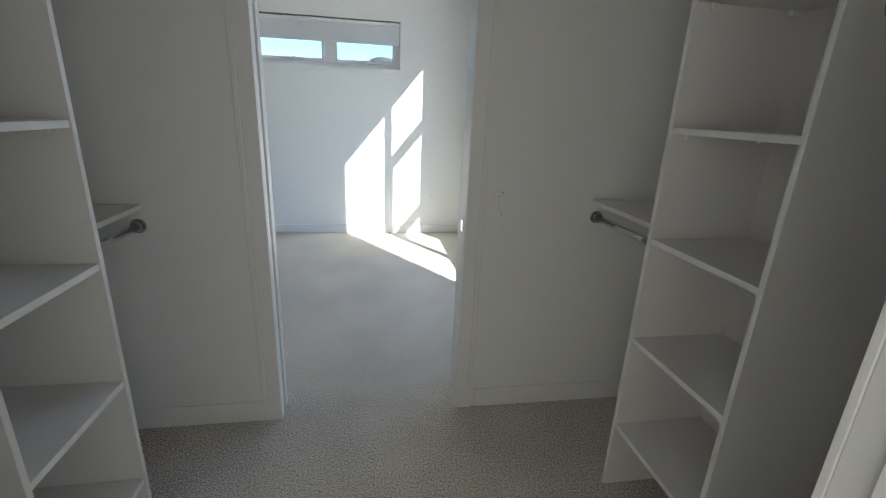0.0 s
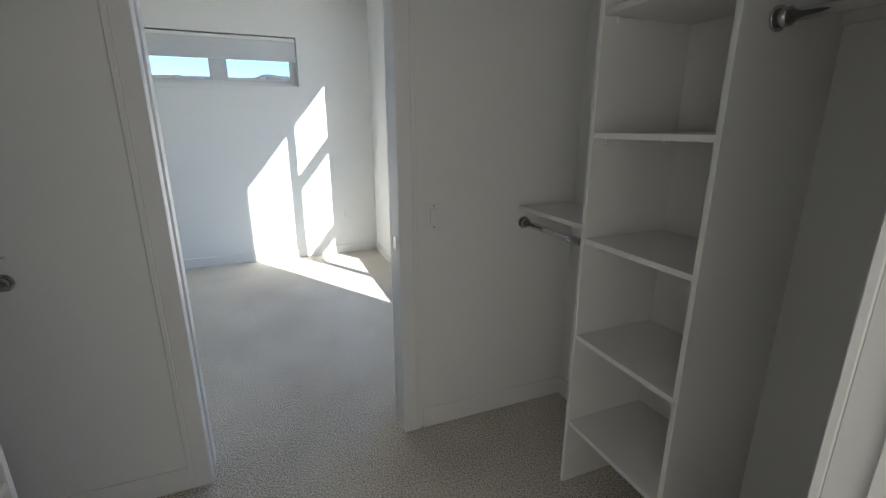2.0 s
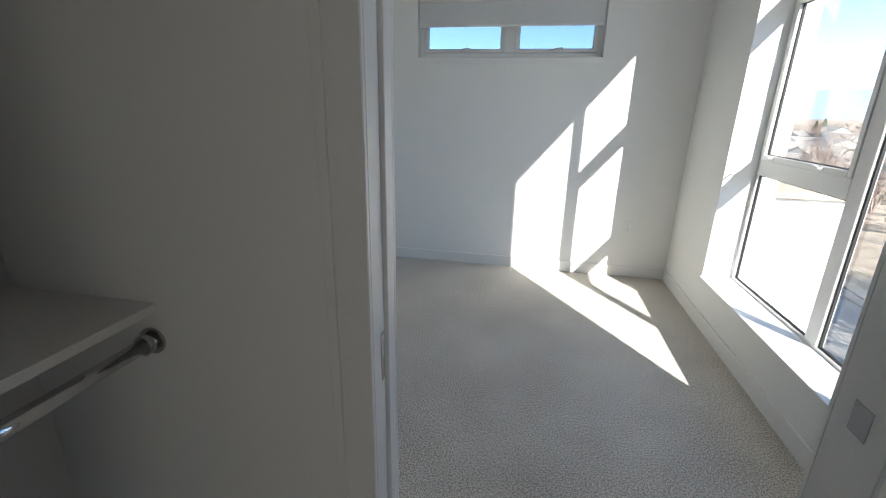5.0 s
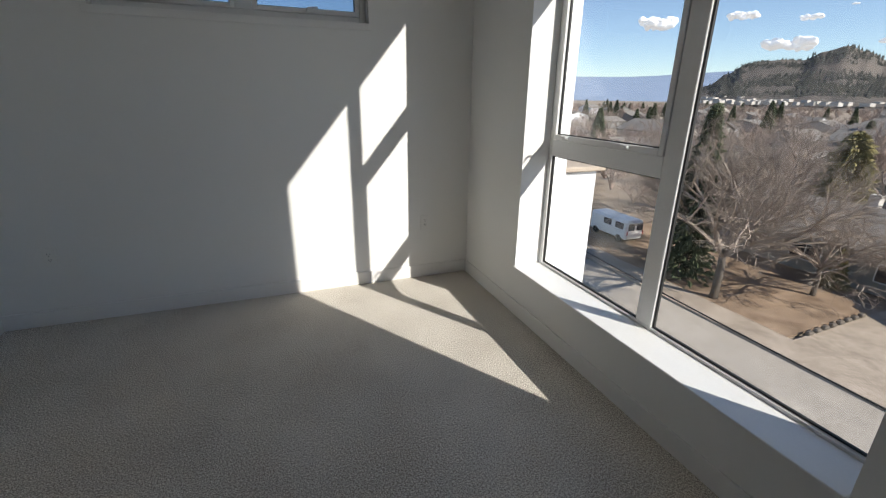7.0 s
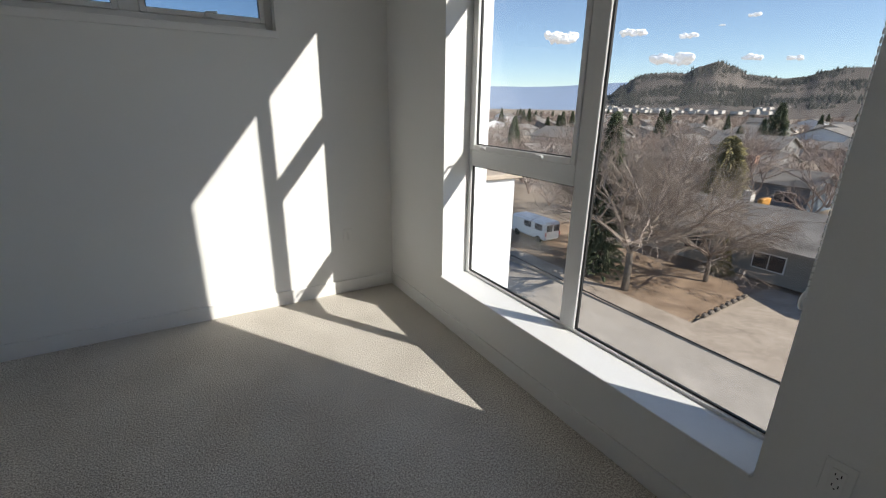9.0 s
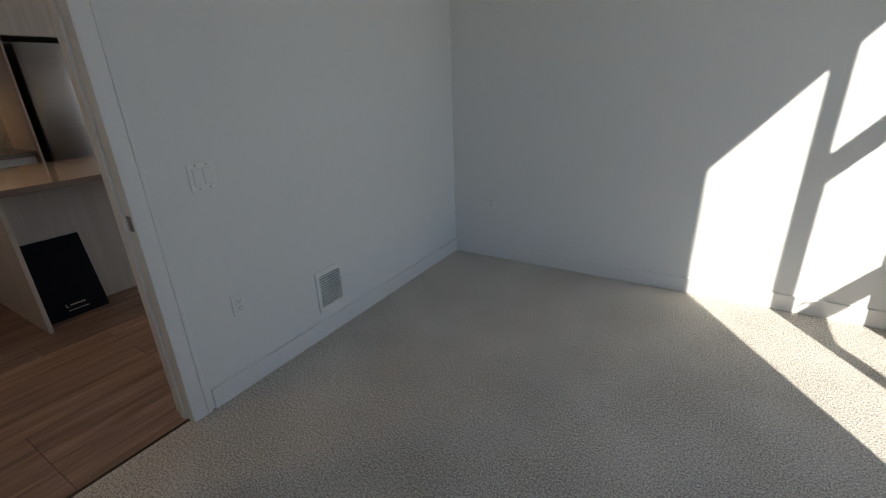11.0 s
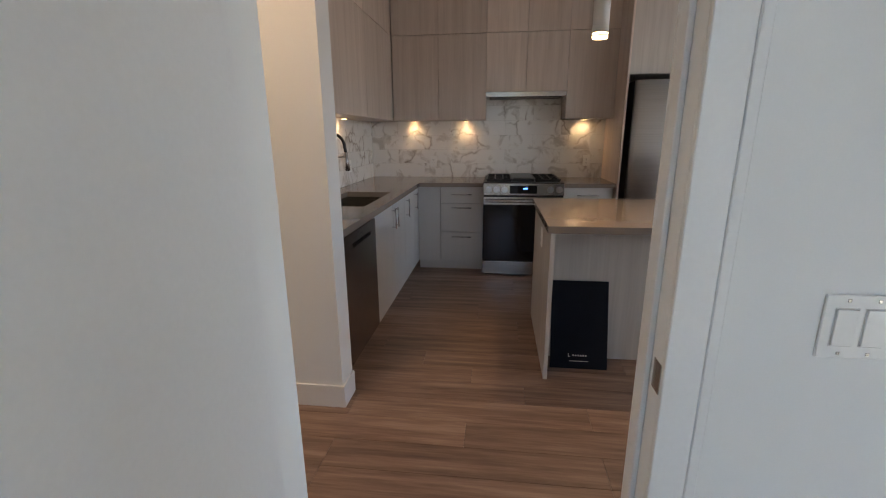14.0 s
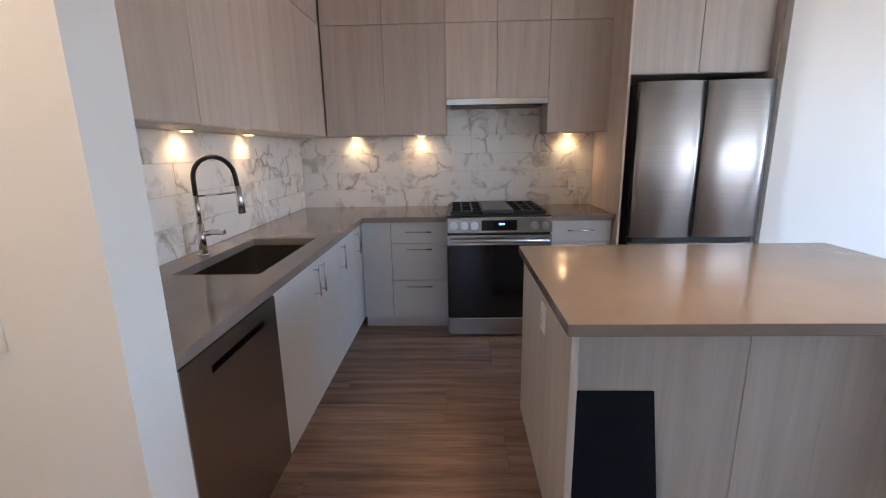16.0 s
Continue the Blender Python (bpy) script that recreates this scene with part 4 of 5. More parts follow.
part("foot", box(KW + 0.1, FRX - 0.1, FR0 + 0.02, FR1 - 0.02, 0, 0.03), GASKET, fr)
# island
IX0, IX1, IY0, IY1 = -2.585, -1.532, -2.425, -0.86
isl = thing("kitchen_island", (-2.05, -1.65, 0), "ash laminate kitchen island with an overhanging seating side", "island")
part("body", box(-2.52, -1.862, -2.38, -0.93, 0.10, CT - 0.041), LAMGREY, isl)
part("toe_kick", box(-2.46, -1.862, -2.38, -0.93, 0.0, 0.099), BASECAB, isl)
for y0, y1 in ((-2.38, -1.678), (-1.678, -0.95)):
    part("back_panel", box(-1.861, -1.843, y0 + 0.001, y1 - 0.001, 0.002, CT - 0.041, 0.001), LAMGREY, isl)
for y0, y1 in ((-2.405, -2.381), (-0.949, -0.925)):
    part("end_panel", box(-2.52, -1.560, y0, y1, 0.0, CT - 0.041, 0.001), LAMGREY, isl)
o = outlet("y", -2.405, -1, -1.98, 0.755, "white outlet on the island's end panel")
single("worktop", box(IX0, IX1, IY0, IY1, CT - 0.04, CT, 0.002), QUARTZ, "large taupe quartz island worktop", "worktop")
# leaning board with pale print
bd = thing("display_board", (-1.70, -2.18, 0.0), "navy black board with small pale print leaning on the island", "board")
part("panel", box(-0.005, 0.0, -0.168, 0.168, 0.0, 0.535, 0.0008), BOARD, bd).location = (0, 0, 0)
for ob in bd.children:
    for v in ob.data.vertices:
        v.co += Vector((-1.70, -2.18, 0.0))
b = bmesh.new()
box(0.0002, 0.0008, -0.062, -0.058, 0.070, 0.092, 0, b)
box(0.0002, 0.0008, -0.058, -0.048, 0.070, 0.074, 0, b)
for k in range(6):
    box(0.0002, 0.0008, -0.036 + k * 0.015, -0.028 + k * 0.015, 0.076, 0.086, 0, b)
box(0.0002, 0.0008, -0.058, 0.058, 0.045, 0.048, 0, b)
bar = new("print_bars", mesh("print_bars", b, PRINT))
bar.parent = bd
tagged(bar, "pale printed bars")
bd.rotation_euler = (0, radians(-14.5), 0)
# pendants
pend = thing("pendant_lamp", (-1.79, -2.185, 1.86), "slim white cylinder pendant lamp, lit", "pendant lamp", "pendant lamps over the island")
part("shade", tube([(-1.79, -2.185, 1.885), (-1.79, -2.185, 2.06)], 0.041, 24), PLASTIC, pend)
part("diffuser", tube([(-1.79, -2.185, 1.86), (-1.79, -2.185, 1.884)], 0.038, 24), WARM, pend, "glowing warm diffuser")
part("ring", tube([(-1.79, -2.185, 1.869), (-1.79, -2.185, 1.874)], 0.0415, 24), PLASTIC, pend)
part("cord", tube([(-1.79, -2.185, 2.06), (-1.79, -2.185, H - 0.02)], 0.003, 6), PLASTIC, pend)
part("canopy", tube([(-1.79, -2.185, H - 0.025), (-1.79, -2.185, H)], 0.05, 20), PLASTIC, pend)
copy_thing(pend, pose(-1.79, -1.40, 1.86))
# outlets on the backsplash
outlet("x", KW + 0.012, 1, -3.415, 1.09, "white wall outlet on the marble backsplash")
outlet("x", KW + 0.012, 1, -1.735, 1.10, "white wall outlet on the marble backsplash")
outlet("y", KS + 0.012, 1, -3.40, 1.09, "white wall outlet on the marble backsplash")


# puck lamps under the wall cabinets
def puck(x, y):
    o = thing("puck_light", (x, y, UZ - 0.008), "small warm puck light under a wall cabinet", "puck light", "under-cabinet lights")
    part("rim", tube([(x, y, UZ - 0.008), (x, y, UZ)], 0.032, 18), NICKEL, o)
    part("lens", tube([(x, y, UZ - 0.0095), (x, y, UZ - 0.0081)], 0.026, 18), WARM, o, "glowing warm lens")
    d = bpy.data.lights.new("puck", "SPOT")
    d.energy, d.color, d.spot_size, d.spot_blend, d.shadow_soft_size = PUCK, (1.0, 0.66, 0.36), radians(165), 0.9, 0.03
    l = new("puck_lamp", d)
    l.matrix_world = look((x, y, UZ - 0.014), (x, y, 0))


for x, y in ((-4.175, -3.62), (-4.175, -3.05), (-4.175, -1.80), (-2.48, -4.055), (-3.13, -4.055)):
    puck(x, y)
for y in (-2.185, -1.40):
    d = bpy.data.lights.new("pendant", "SPOT")
    d.energy, d.color, d.spot_size, d.spot_blend, d.shadow_soft_size = 1.6, (1.0, 0.7, 0.42), radians(110), 0.6, 0.035
    l = new("pendant_bulb", d)
    l.matrix_world = look((-1.79, y, 1.852), (-1.79, y, 0))
# recessed downlight in the hall ceiling
for x, y in ((-0.62, -3.75),):
    dl = thing("downlight", (x, y, H - 0.012), "round white recessed ceiling downlight, lit", "downlight", "recessed downlights")
    part("rim", tube([(x, y, H - 0.012), (x, y, H)], 0.055, 24), PLASTIC, dl)
    part("lens", tube([(x, y, H - 0.0135), (x, y, H - 0.0121)], 0.044, 24), WARM, dl, "glowing warm lens")
    d = bpy.data.lights.new("downlight", "SPOT")
    d.energy, d.color, d.spot_size, d.spot_blend, d.shadow_soft_size = 6.8, (1.0, 0.74, 0.52), radians(130), 1.0, 0.045
    new("downlight_bulb", d).matrix_world = look((x, y, H - 0.02), (x, y, 0))


# ---- outdoors ----
G = -10.5
ASPHALT = surface("asphalt", (0.30, 0.265, 0.225), (0.46, 0.41, 0.35), 0.95, scale=0.35, grain=3, relief=0.0, spec=0.1)
CONCRETE = surface("concrete", (0.25, 0.20, 0.155), (0.50, 0.42, 0.34), 0.95, scale=0.5, grain=3, relief=0.0, spec=0.1)
GROUND = surface("winter_ground", (0.14, 0.11, 0.085), (0.46, 0.38, 0.30), 1.0, scale=0.03, grain=0.6, relief=0.2, depth=0.1, spec=0.05)
LEAFLITTER = surface("leaf_litter", (0.09, 0.06, 0.042), (0.46, 0.33, 0.23), 1.0, scale=0.7, grain=8, relief=0.5, depth=0.05, spec=0.05)
SHINGLE = surface("grey_shingles", (0.10, 0.09, 0.08), (0.36, 0.33, 0.30), 0.95, scale=0.6, grain=9, relief=0.4, depth=0.03, stretch=(1, 1, 3), spec=0.1)
SIDING = surface("grey_siding", (0.19, 0.185, 0.175), (0.27, 0.26, 0.245), 0.8, scale=0.5, grain=6, relief=0.2, depth=0.01, stretch=(0.1, 0.1, 4))
STUCCO = surface("pale_stucco", (0.42, 0.38, 0.34), (0.58, 0.54, 0.49), 0.9, scale=0.6, grain=8, relief=0.2, depth=0.01)
BARK = surface("bark", (0.08, 0.065, 0.05), (0.20, 0.165, 0.135), 0.95, scale=2, grain=14, relief=0.5, depth=0.02)
TWIG = surface("bare_twigs", (0.16, 0.125, 0.105), (0.40, 0.32, 0.26), 0.95, scale=1, grain=4, relief=0)
CONIFER = surface("conifer_green", (0.025, 0.036, 0.018), (0.085, 0.10, 0.045), 0.95, scale=0.8, grain=5, relief=0)
CEDAR = surface("cedar_olive", (0.10, 0.09, 0.035), (0.24, 0.195, 0.08), 0.95, scale=0.8, grain=5, relief=0)
FARWOOD = surface("far_bare_woods", (0.22, 0.165, 0.14), (0.42, 0.325, 0.27), 1.0, scale=0.02, grain=0.4, relief=0)
HILL = surface("hill_slope", (0.085, 0.085, 0.082), (0.21, 0.175, 0.15), 1.0, scale=0.012, grain=0.11, relief=0.3, depth=4, spec=0)
# the blue of distant haze is mixed into this base colour
RANGE = surface("haze_blue_range", (0.22, 0.29, 0.40), (0.30, 0.37, 0.48), 1.0, scale=0.0015, grain=0.01, relief=0, spec=0)
HILLWOOD = surface("hill_woods", (0.085, 0.09, 0.085), (0.17, 0.16, 0.135), 1.0, scale=0.01, grain=0.1, relief=0, spec=0)
# slight emission brightens the clouds' shaded undersides
CLOUD = plain("cloud_white_glowing", (0.80, 0.79, 0.79), 1.0, 0, 0.16, (0.9, 0.94, 1.0))
VANWHITE = surface("van_white", (0.72, 0.72, 0.72), (0.78, 0.78, 0.78), 0.3, scale=1, grain=9, relief=0)
WHITEOUT = surface("white_cladding", (0.60, 0.61, 0.62), (0.68, 0.68, 0.69), 0.6, scale=0.6, grain=12, relief=0.1)
PANEOUT = plain("dark_window_pane", (0.03, 0.035, 0.045), 0.08)
rnd = random.Random(4)


def sheet(points, z, material, name, label, thick=0.12):
    b = bmesh.new()
    f = b.faces.new([b.verts.new((x, y, z)) for x, y in points])
    if thick:
        r = bmesh.ops.extrude_face_region(b, geom=[f])
        bmesh.ops.translate(b, verts=[v for v in r["geom"] if isinstance(v, bmesh.types.BMVert)], vec=(0, 0, -thick))
    return tagged(single(name, b, material), label, name.split("_")[0], "", "structure")


gb = bmesh.new()
f = gb.faces.new([gb.verts.new(v) for v in ((-300, -3000, G - 0.15), (4500, -3000, G - 0.15), (4500, 4500, G - 0.15), (-300, 4500, G - 0.15))])
tagged(single("ground", gb, GROUND), "brown winter ground reaching the horizon", "ground", "", "structure")
sheet([(6, -60), (24.0, -60), (24.0, 60), (24.0, 110), (6, 110)], G, ASPHALT, "road", "sunlit pale grey asphalt street below")
sheet([(24.05, -60), (26.2, -60), (26.2, 110), (24.05, 110)], G + 0.12, CONCRETE, "pavement", "pale concrete pavement with a kerb", 0.27)
sheet([(26.25, 9.2), (33.4, 9.6), (37.5, 12.8), (37.5, 30), (26.25, 30)], G + 0.10, LEAFLITTER, "lawn", "lawn covered with dry brown leaves")
sheet([(26.25, -8), (36.4, -8), (36.4, 9.3), (33.3, 9.3), (26.25, 8.9)], G + 0.09, CONCRETE, "driveway", "pale concrete driveway beside the lawn")
for k in range(8):
    x, y = 27.6 + k * 0.75, 8.95 + k * 0.045
    single("edging_log", box(x - 0.22, x + 0.22, y - 0.13, y + 0.13, G + 0.09, G + 0.33, 0.06), BARK, "short dark log edging the lawn", "log", "edging logs")
single("balcony_wall", box(3.66, 4.6, 0.10, 3.2, G, 0.80, 0.01), WHITEOUT, "white clad wall projecting from the building", "building wall")
single("balcony_coping", box(3.64, 4.66, 0.05, 3.25, 0.802, 0.85, 0.01), CONCRETE, "pale coping on the projecting white wall", "coping")
# overhead wire
pts = [(18, 22 - k * 2.2, -6.7 - 0.5 * math.sin(math.pi * k / 20)) for k in range(21)]
single("power_line", tube(pts, 0.035, 5), RUBBER, "black overhead service cable above the street", "cable")


def house(x0, x1, y0, y1, wall_h, ridge_h, along, wall_mat, label, windows=()):
    """A low gabled house with overhanging eaves; windows as (side, u, z, w, h)."""
    o = thing("house", ((x0 + x1) / 2, (y0 + y1) / 2, G), label, "house", "houses")
    part("wall", box(x0, x1, y0, y1, G, G + wall_h), wall_mat, o)
    b = bmesh.new()
    e, t = 0.5, 0.2
    z0, z1 = G + wall_h - 0.1, G + wall_h + ridge_h
    if along == "y":
        xm = (x0 + x1) / 2
        prof = [(x0 - e, z0), (xm, z1), (x1 + e, z0), (x1 + e, z0 + t), (xm, z1 + t), (x0 - e, z0 + t)]
        ends = [[b.verts.new((x, y, z)) for x, z in prof] for y in (y0 - e, y1 + e)]
    else:
        ymid = (y0 + y1) / 2
        prof = [(y0 - e, z0), (ymid, z1), (y1 + e, z0), (y1 + e, z0 + t), (ymid, z1 + t), (y0 - e, z0 + t)]
        ends = [[b.verts.new((x, y, z)) for y, z in prof] for x in (x0 - e, x1 + e)]
    for i in range(6):
        k = (i + 1) % 6
        b.faces.new((ends[0][i], ends[0][k], ends[1][k], ends[1][i]))
    for en in ends:
        b.faces.new((en[0], en[1], en[4], en[5]))
        b.faces.new((en[1], en[2], en[3], en[4]))
    part("roof", b, SHINGLE, o)
    b = bmesh.new()
    if along == "y":
        for y in (y0, y1):
            b.faces.new([b.verts.new(v) for v in ((x0, y, G + wall_h), (x1, y, G + wall_h), ((x0 + x1) / 2, y, z1))])
    else:
        for x in (x0, x1):
            b.faces.new([b.verts.new(v) for v in ((x, y0, G + wall_h), (x, y1, G + wall_h), (x, (y0 + y1) / 2, z1))])
    part("gable", b, wall_mat, o)
    for u, z, w, h in windows:
        wd = part("window", box(x0 - 0.06, x0, u - w / 2 - 0.08, u + w / 2 + 0.08, G + z - 0.08, G + z + h + 0.08, 0.01), WHITEOUT, o, "white framed window")
        part("pane", box(x0 - 0.07, x0 - 0.061, u - w / 2, u - 0.03, G + z, G + z + h), PANEOUT, wd)
        part("pane", box(x0 - 0.07, x0 - 0.061, u + 0.03, u + w / 2, G + z, G + z + h), PANEOUT, wd)
    return o


h1 = house(37.6, 47.5, 7.4, 21.5, 2.6, 1.9, "y", SIDING, "low grey bungalow with grey shingle roof", [(10.2, 0.95, 2.0, 1.1), (15.5, 0.95, 2.0, 1.1), (19, 0.95, 1.6, 1.1)])
part("chimney", box(44.2, 44.9, 15.2, 15.9, G + 3.8, G + 5.3), STUCCO, h1)
h2 = house(36.5, 47, -6.0, 6.6, 2.5, 2.2, "x", SIDING, "grey garage wing with a white door", [])
part("garage_door", box(36.42, 36.5, 1.6, 5.0, G + 0.05, G + 2.2, 0.01), WHITEOUT, h2, "white panelled garage door")
BLUESIDING = surface("blue_grey_siding", (0.10, 0.125, 0.15), (0.16, 0.19, 0.22), 0.8, scale=0.5, grain=6, relief=0.2, depth=0.01, stretch=(0.1, 0.1, 4))
h3 = house(66, 74, 18.5, 29, 3.2, 1.5, "y", BLUESIDING, "blue-grey house with a shingle roof behind a fence", [(21, 1.2, 2.2, 1.2), (26, 1.2, 2.2, 1.2)])
part("chimney", box(69, 70, 26.5, 27.5, G + 3.8, G + 6.2), surface("red_brick", (0.28, 0.13, 0.09), (0.36, 0.2, 0.14), 0.9, scale=3, grain=12), h3)
fence = thing("fence", (60, 15, G), "weathered brown board fence behind the bungalow", "fence")
FENCE = surface("fence_board", (0.16, 0.11, 0.075), (0.25, 0.18, 0.12), 0.95, scale=1, grain=9)
for k in range(60):
    part("board", box(58.0, 58.04, 8 + k * 0.4, 8.37 + k * 0.4, G, G + 1.8 + 0.03 * (k % 3)), FENCE, fence)
single("garden_slide", box(59, 61, 20.3, 20.9, G, G + 2.3, 0.1), surface("orange_panel", (0.60, 0.28, 0.05), (0.68, 0.34, 0.08), 0.5), "orange panel standing by the fence", "panel")
# van
vx, vy = 30.3, 27.0
van = thing("van", (vx, vy, G), "white panel van parked by the street", "van")
part("body", box(vx - 0.95, vx + 0.95, vy - 2.4, vy + 2.4, G + 0.35, G + 2.05, 0.18), VANWHITE, van)
for x in (-0.97, 0.955):
    for y in (-1.5, 0.0):
        part("side_window", box(vx + x, vx + x + 0.012, vy + y - 0.5, vy + y + 0.5, G + 1.25, G + 1.8), PANEOUT, van)
for x in (-0.45, 0.45):
    part("rear_window", box(vx + x - 0.33, vx + x + 0.33, vy - 2.415, vy - 2.40, G + 1.2, G + 1.8), PANEOUT, van)
    part("tail_light", box(vx + x * 1.9 - 0.06, vx + x * 1.9 + 0.06, vy - 2.415, vy - 2.395, G + 0.8, G + 1.15), plain("red_lens", (0.4, 0.02, 0.02), 0.3), van)
for x in (-0.85, 0.85):
    for y in (-1.5, 1.5):
        part("wheel", tube([(vx + x - 0.11, vy + y, G + 0.35), (vx + x + 0.11, vy + y, G + 0.35)], 0.35, 16), RUBBER, van)


def branch_tubes(verts, faces, p, d, length, r, level, rng, droop):
    """Tapered three-sided limbs that fork, added to verts and faces."""
    n = 3
    pts = [p]
    dirs = d.copy()
    for _ in range(n):
        dirs = (dirs + Vector((rng.uniform(-1, 1), rng.uniform(-1, 1), rng.uniform(-0.7, 0.7) - droop)) * 0.16).normalized()
        pts.append(pts[-1] + dirs * length / n)
    for i in range(n):
        q = (pts[i + 1] - pts[i]).to_track_quat("Z", "Y")
        r0, r1 = r * (1 - 0.4 * i / n), r * (1 - 0.4 * (i + 1) / n)
        s = len(verts)
        for pt, rr in ((pts[i], r0), (pts[i + 1], r1)):
            for k in range(3):
                verts.append(tuple(pt + q @ Vector((rr * math.cos(2.094 * k), rr * math.sin(2.094 * k), 0))))
        faces.extend((s + k, s + (k + 1) % 3, s + 3 + (k + 1) % 3, s + 3 + k) for k in range(3))
    if level == 0:
        return
    for k in range(4 if level > 1 else 5):
        u = rng.uniform(0.3, 1.0)
        at = pts[0].lerp(pts[-1], u) if u < 0.95 else pts[-1]
        side = Vector((rng.uniform(-1, 1), rng.uniform(-1, 1), rng.uniform(-0.35, 0.75)))
        branch_tubes(verts, faces, at, (dirs * 0.75 + side * 0.85).normalized(), length * rng.uniform(0.5, 0.75), r * 0.5, level - 1, rng, droop)


def bare_tree(x, y, h, seed, levels, label, droop=0.0, trunk=0.3):
    rng = random.Random(seed)
    o = thing("tree", (x, y, G), label, "tree", "bare trees")
    trunk_h = h * 0.26
    part("trunk", tube([(x, y, G), (x + 0.05, y, G + trunk_h * 0.5), (x, y + 0.05, G + trunk_h)], h * trunk / 14, 9, None, h * trunk / 18), BARK, o)
    verts, faces = [], []
    for k in range(10):
        a = k * 0.63 + rng.uniform(-0.3, 0.3)
        up_ = rng.uniform(0.45, 1.5)
        branch_tubes(verts, faces, Vector((x, y, G + trunk_h * rng.uniform(0.8, 1.0))), Vector((math.cos(a), math.sin(a), up_)).normalized(), h * 0.36, h * 0.011, levels, rng, droop)
    me = bpy.data.meshes.new("crown")
    me.from_pydata([(vx_ - x, vy_ - y, vz - G) for vx_, vy_, vz in verts], [], faces)
    me.materials.append(TWIG)
    c = new("crown", me)
    c.parent = o
    return o


def conifer(x, y, h, w, seed, mat, label, taper=0.8):
    rng = random.Random(seed)
    o = thing("conifer", (x, y, G), label, "tree", "evergreen trees")
    part("trunk", tube([(x, y, G), (x, y, G + h * 0.9)], h * 0.02, 7, None, 0.03), BARK, o)
    verts, faces = [], []
    n = 3600
    for k in range(n):
        u = (k + rng.random()) / n
        z = h * (0.06 + 0.93 * u)
        rad = w * (1 - u) ** taper * rng.uniform(0.25, 1.0) * (0.8 + 0.3 * math.sin(k * 0.13))
        a = rng.uniform(0, 6.283)
        c = Vector((rad * math.cos(a), rad * math.sin(a), z - 0.25 * rad))
        s = len(verts)
        size = 0.11 * w * rng.uniform(0.6, 1.4)
        out = Vector((math.cos(a), math.sin(a), rng.uniform(-0.5, 0.4)))
        side = Vector((-math.sin(a), math.cos(a), rng.uniform(-0.3, 0.3)))
        verts.extend(tuple(v) for v in (c - side * size * 0.5, c + side * size * 0.5, c + out * size * 1.3, c + Vector((0, 0, size * 0.6))))
        faces.extend(((s, s + 1, s + 2), (s, s + 2, s + 3), (s + 1, s + 3, s + 2)))
    me = bpy.data.meshes.new("crown")
    me.from_pydata(verts, [], faces)
    me.materials.append(mat)
    c = new("crown", me)
    c.parent = o
    return o


bare_tree(26.9, 14.1, 13.0, 3, 5, "large bare deciduous tree on the leafy lawn")
bare_tree(31.0, 18.6, 11.5, 8, 5, "bare deciduous tree with tangled grey twigs")
bare_tree(33.4, 12.2, 8.5, 5, 5, "bare weeping tree beside the bungalow", 0.5)
bare_tree(33.0, 22.0, 12.0, 12, 5, "bare deciduous tree behind the lawn")
conifer(27.9, 17.4, 11.8, 2.3, 2, CONIFER, "dark green conifer behind the bare trees")
conifer(51.9, 21.5, 9.4, 2.9, 6, CEDAR, "broad olive cedar behind the bungalow", 0.42)
conifer(121, 46.5, 13.8, 3.9, 9, CONIFER, "tall dark spruce among far houses")
conifer(36.2, 12.6, 2.8, 0.9, 14, CEDAR, "low green shrub at the house corner")

# far neighbourhood
for k in range(75):
    d = rnd.uniform(75, 420)
    a = radians(rnd.uniform(14, 66))
    x, y = 1.7 + d * math.cos(a), -3.2 + d * math.sin(a)
    if 60 < x < 82 and 10 < y < 36:
        continue
    w, l, hh = rnd.uniform(8, 11), rnd.uniform(11, 16), rnd.choice((2.8, 3.0, 5.2))
    house(x - w / 2, x + w / 2, y - l / 2, y + l / 2, hh, rnd.uniform(1.6, 2.4), rnd.choice("xy"), rnd.choice((STUCCO, SIDING, SIDING, STUCCO, WHITEOUT)), "far low house with a grey shingle roof", [(y - 3, 0.9, 2, 1.2), (y + 3, 0.9, 2, 1.2)] if d < 160 else [])
far_v, far_f = [], []
for k in range(620):
    d = rnd.uniform(60, 700) if k > 60 else rnd.uniform(50, 130)
    a = radians(rnd.uniform(12, 68))
    x, y = 1.7 + d * math.cos(a), -3.2 + d * math.sin(a)
    if d < 62 and a < 0.5:
        continue
    h = rnd.uniform(5.0, 9.5)
    p = Vector((x, y, G))
    for m in range(4):
        branch_tubes(far_v, far_f, p + Vector((0, 0, h * 0.15)), Vector((rnd.uniform(-1, 1), rnd.uniform(-1, 1), 1.3)).normalized(), h * 0.5, 0.10 + d * 0.0004, 2 if d > 95 else 3, rnd, 0.0)
me = bpy.data.meshes.new("far_trees")
me.from_pydata(far_v, [], far_f)
me.materials.append(FARWOOD)
tagged(new("far_trees", me), "far bare winter trees among the houses", "trees", "", "stuff")
proto = conifer(150, 95, 12, 3.0, 21, CONIFER, "far dark conifer among the houses")
for k in range(45):
    d = rnd.uniform(110, 600)
    a = radians(rnd.uniform(14, 62))
    copy_thing(proto, pose(1.7 + d * math.cos(a), -3.2 + d * math.sin(a), G - rnd.uniform(0, 4), 0, 0, rnd.uniform(0, 360)))


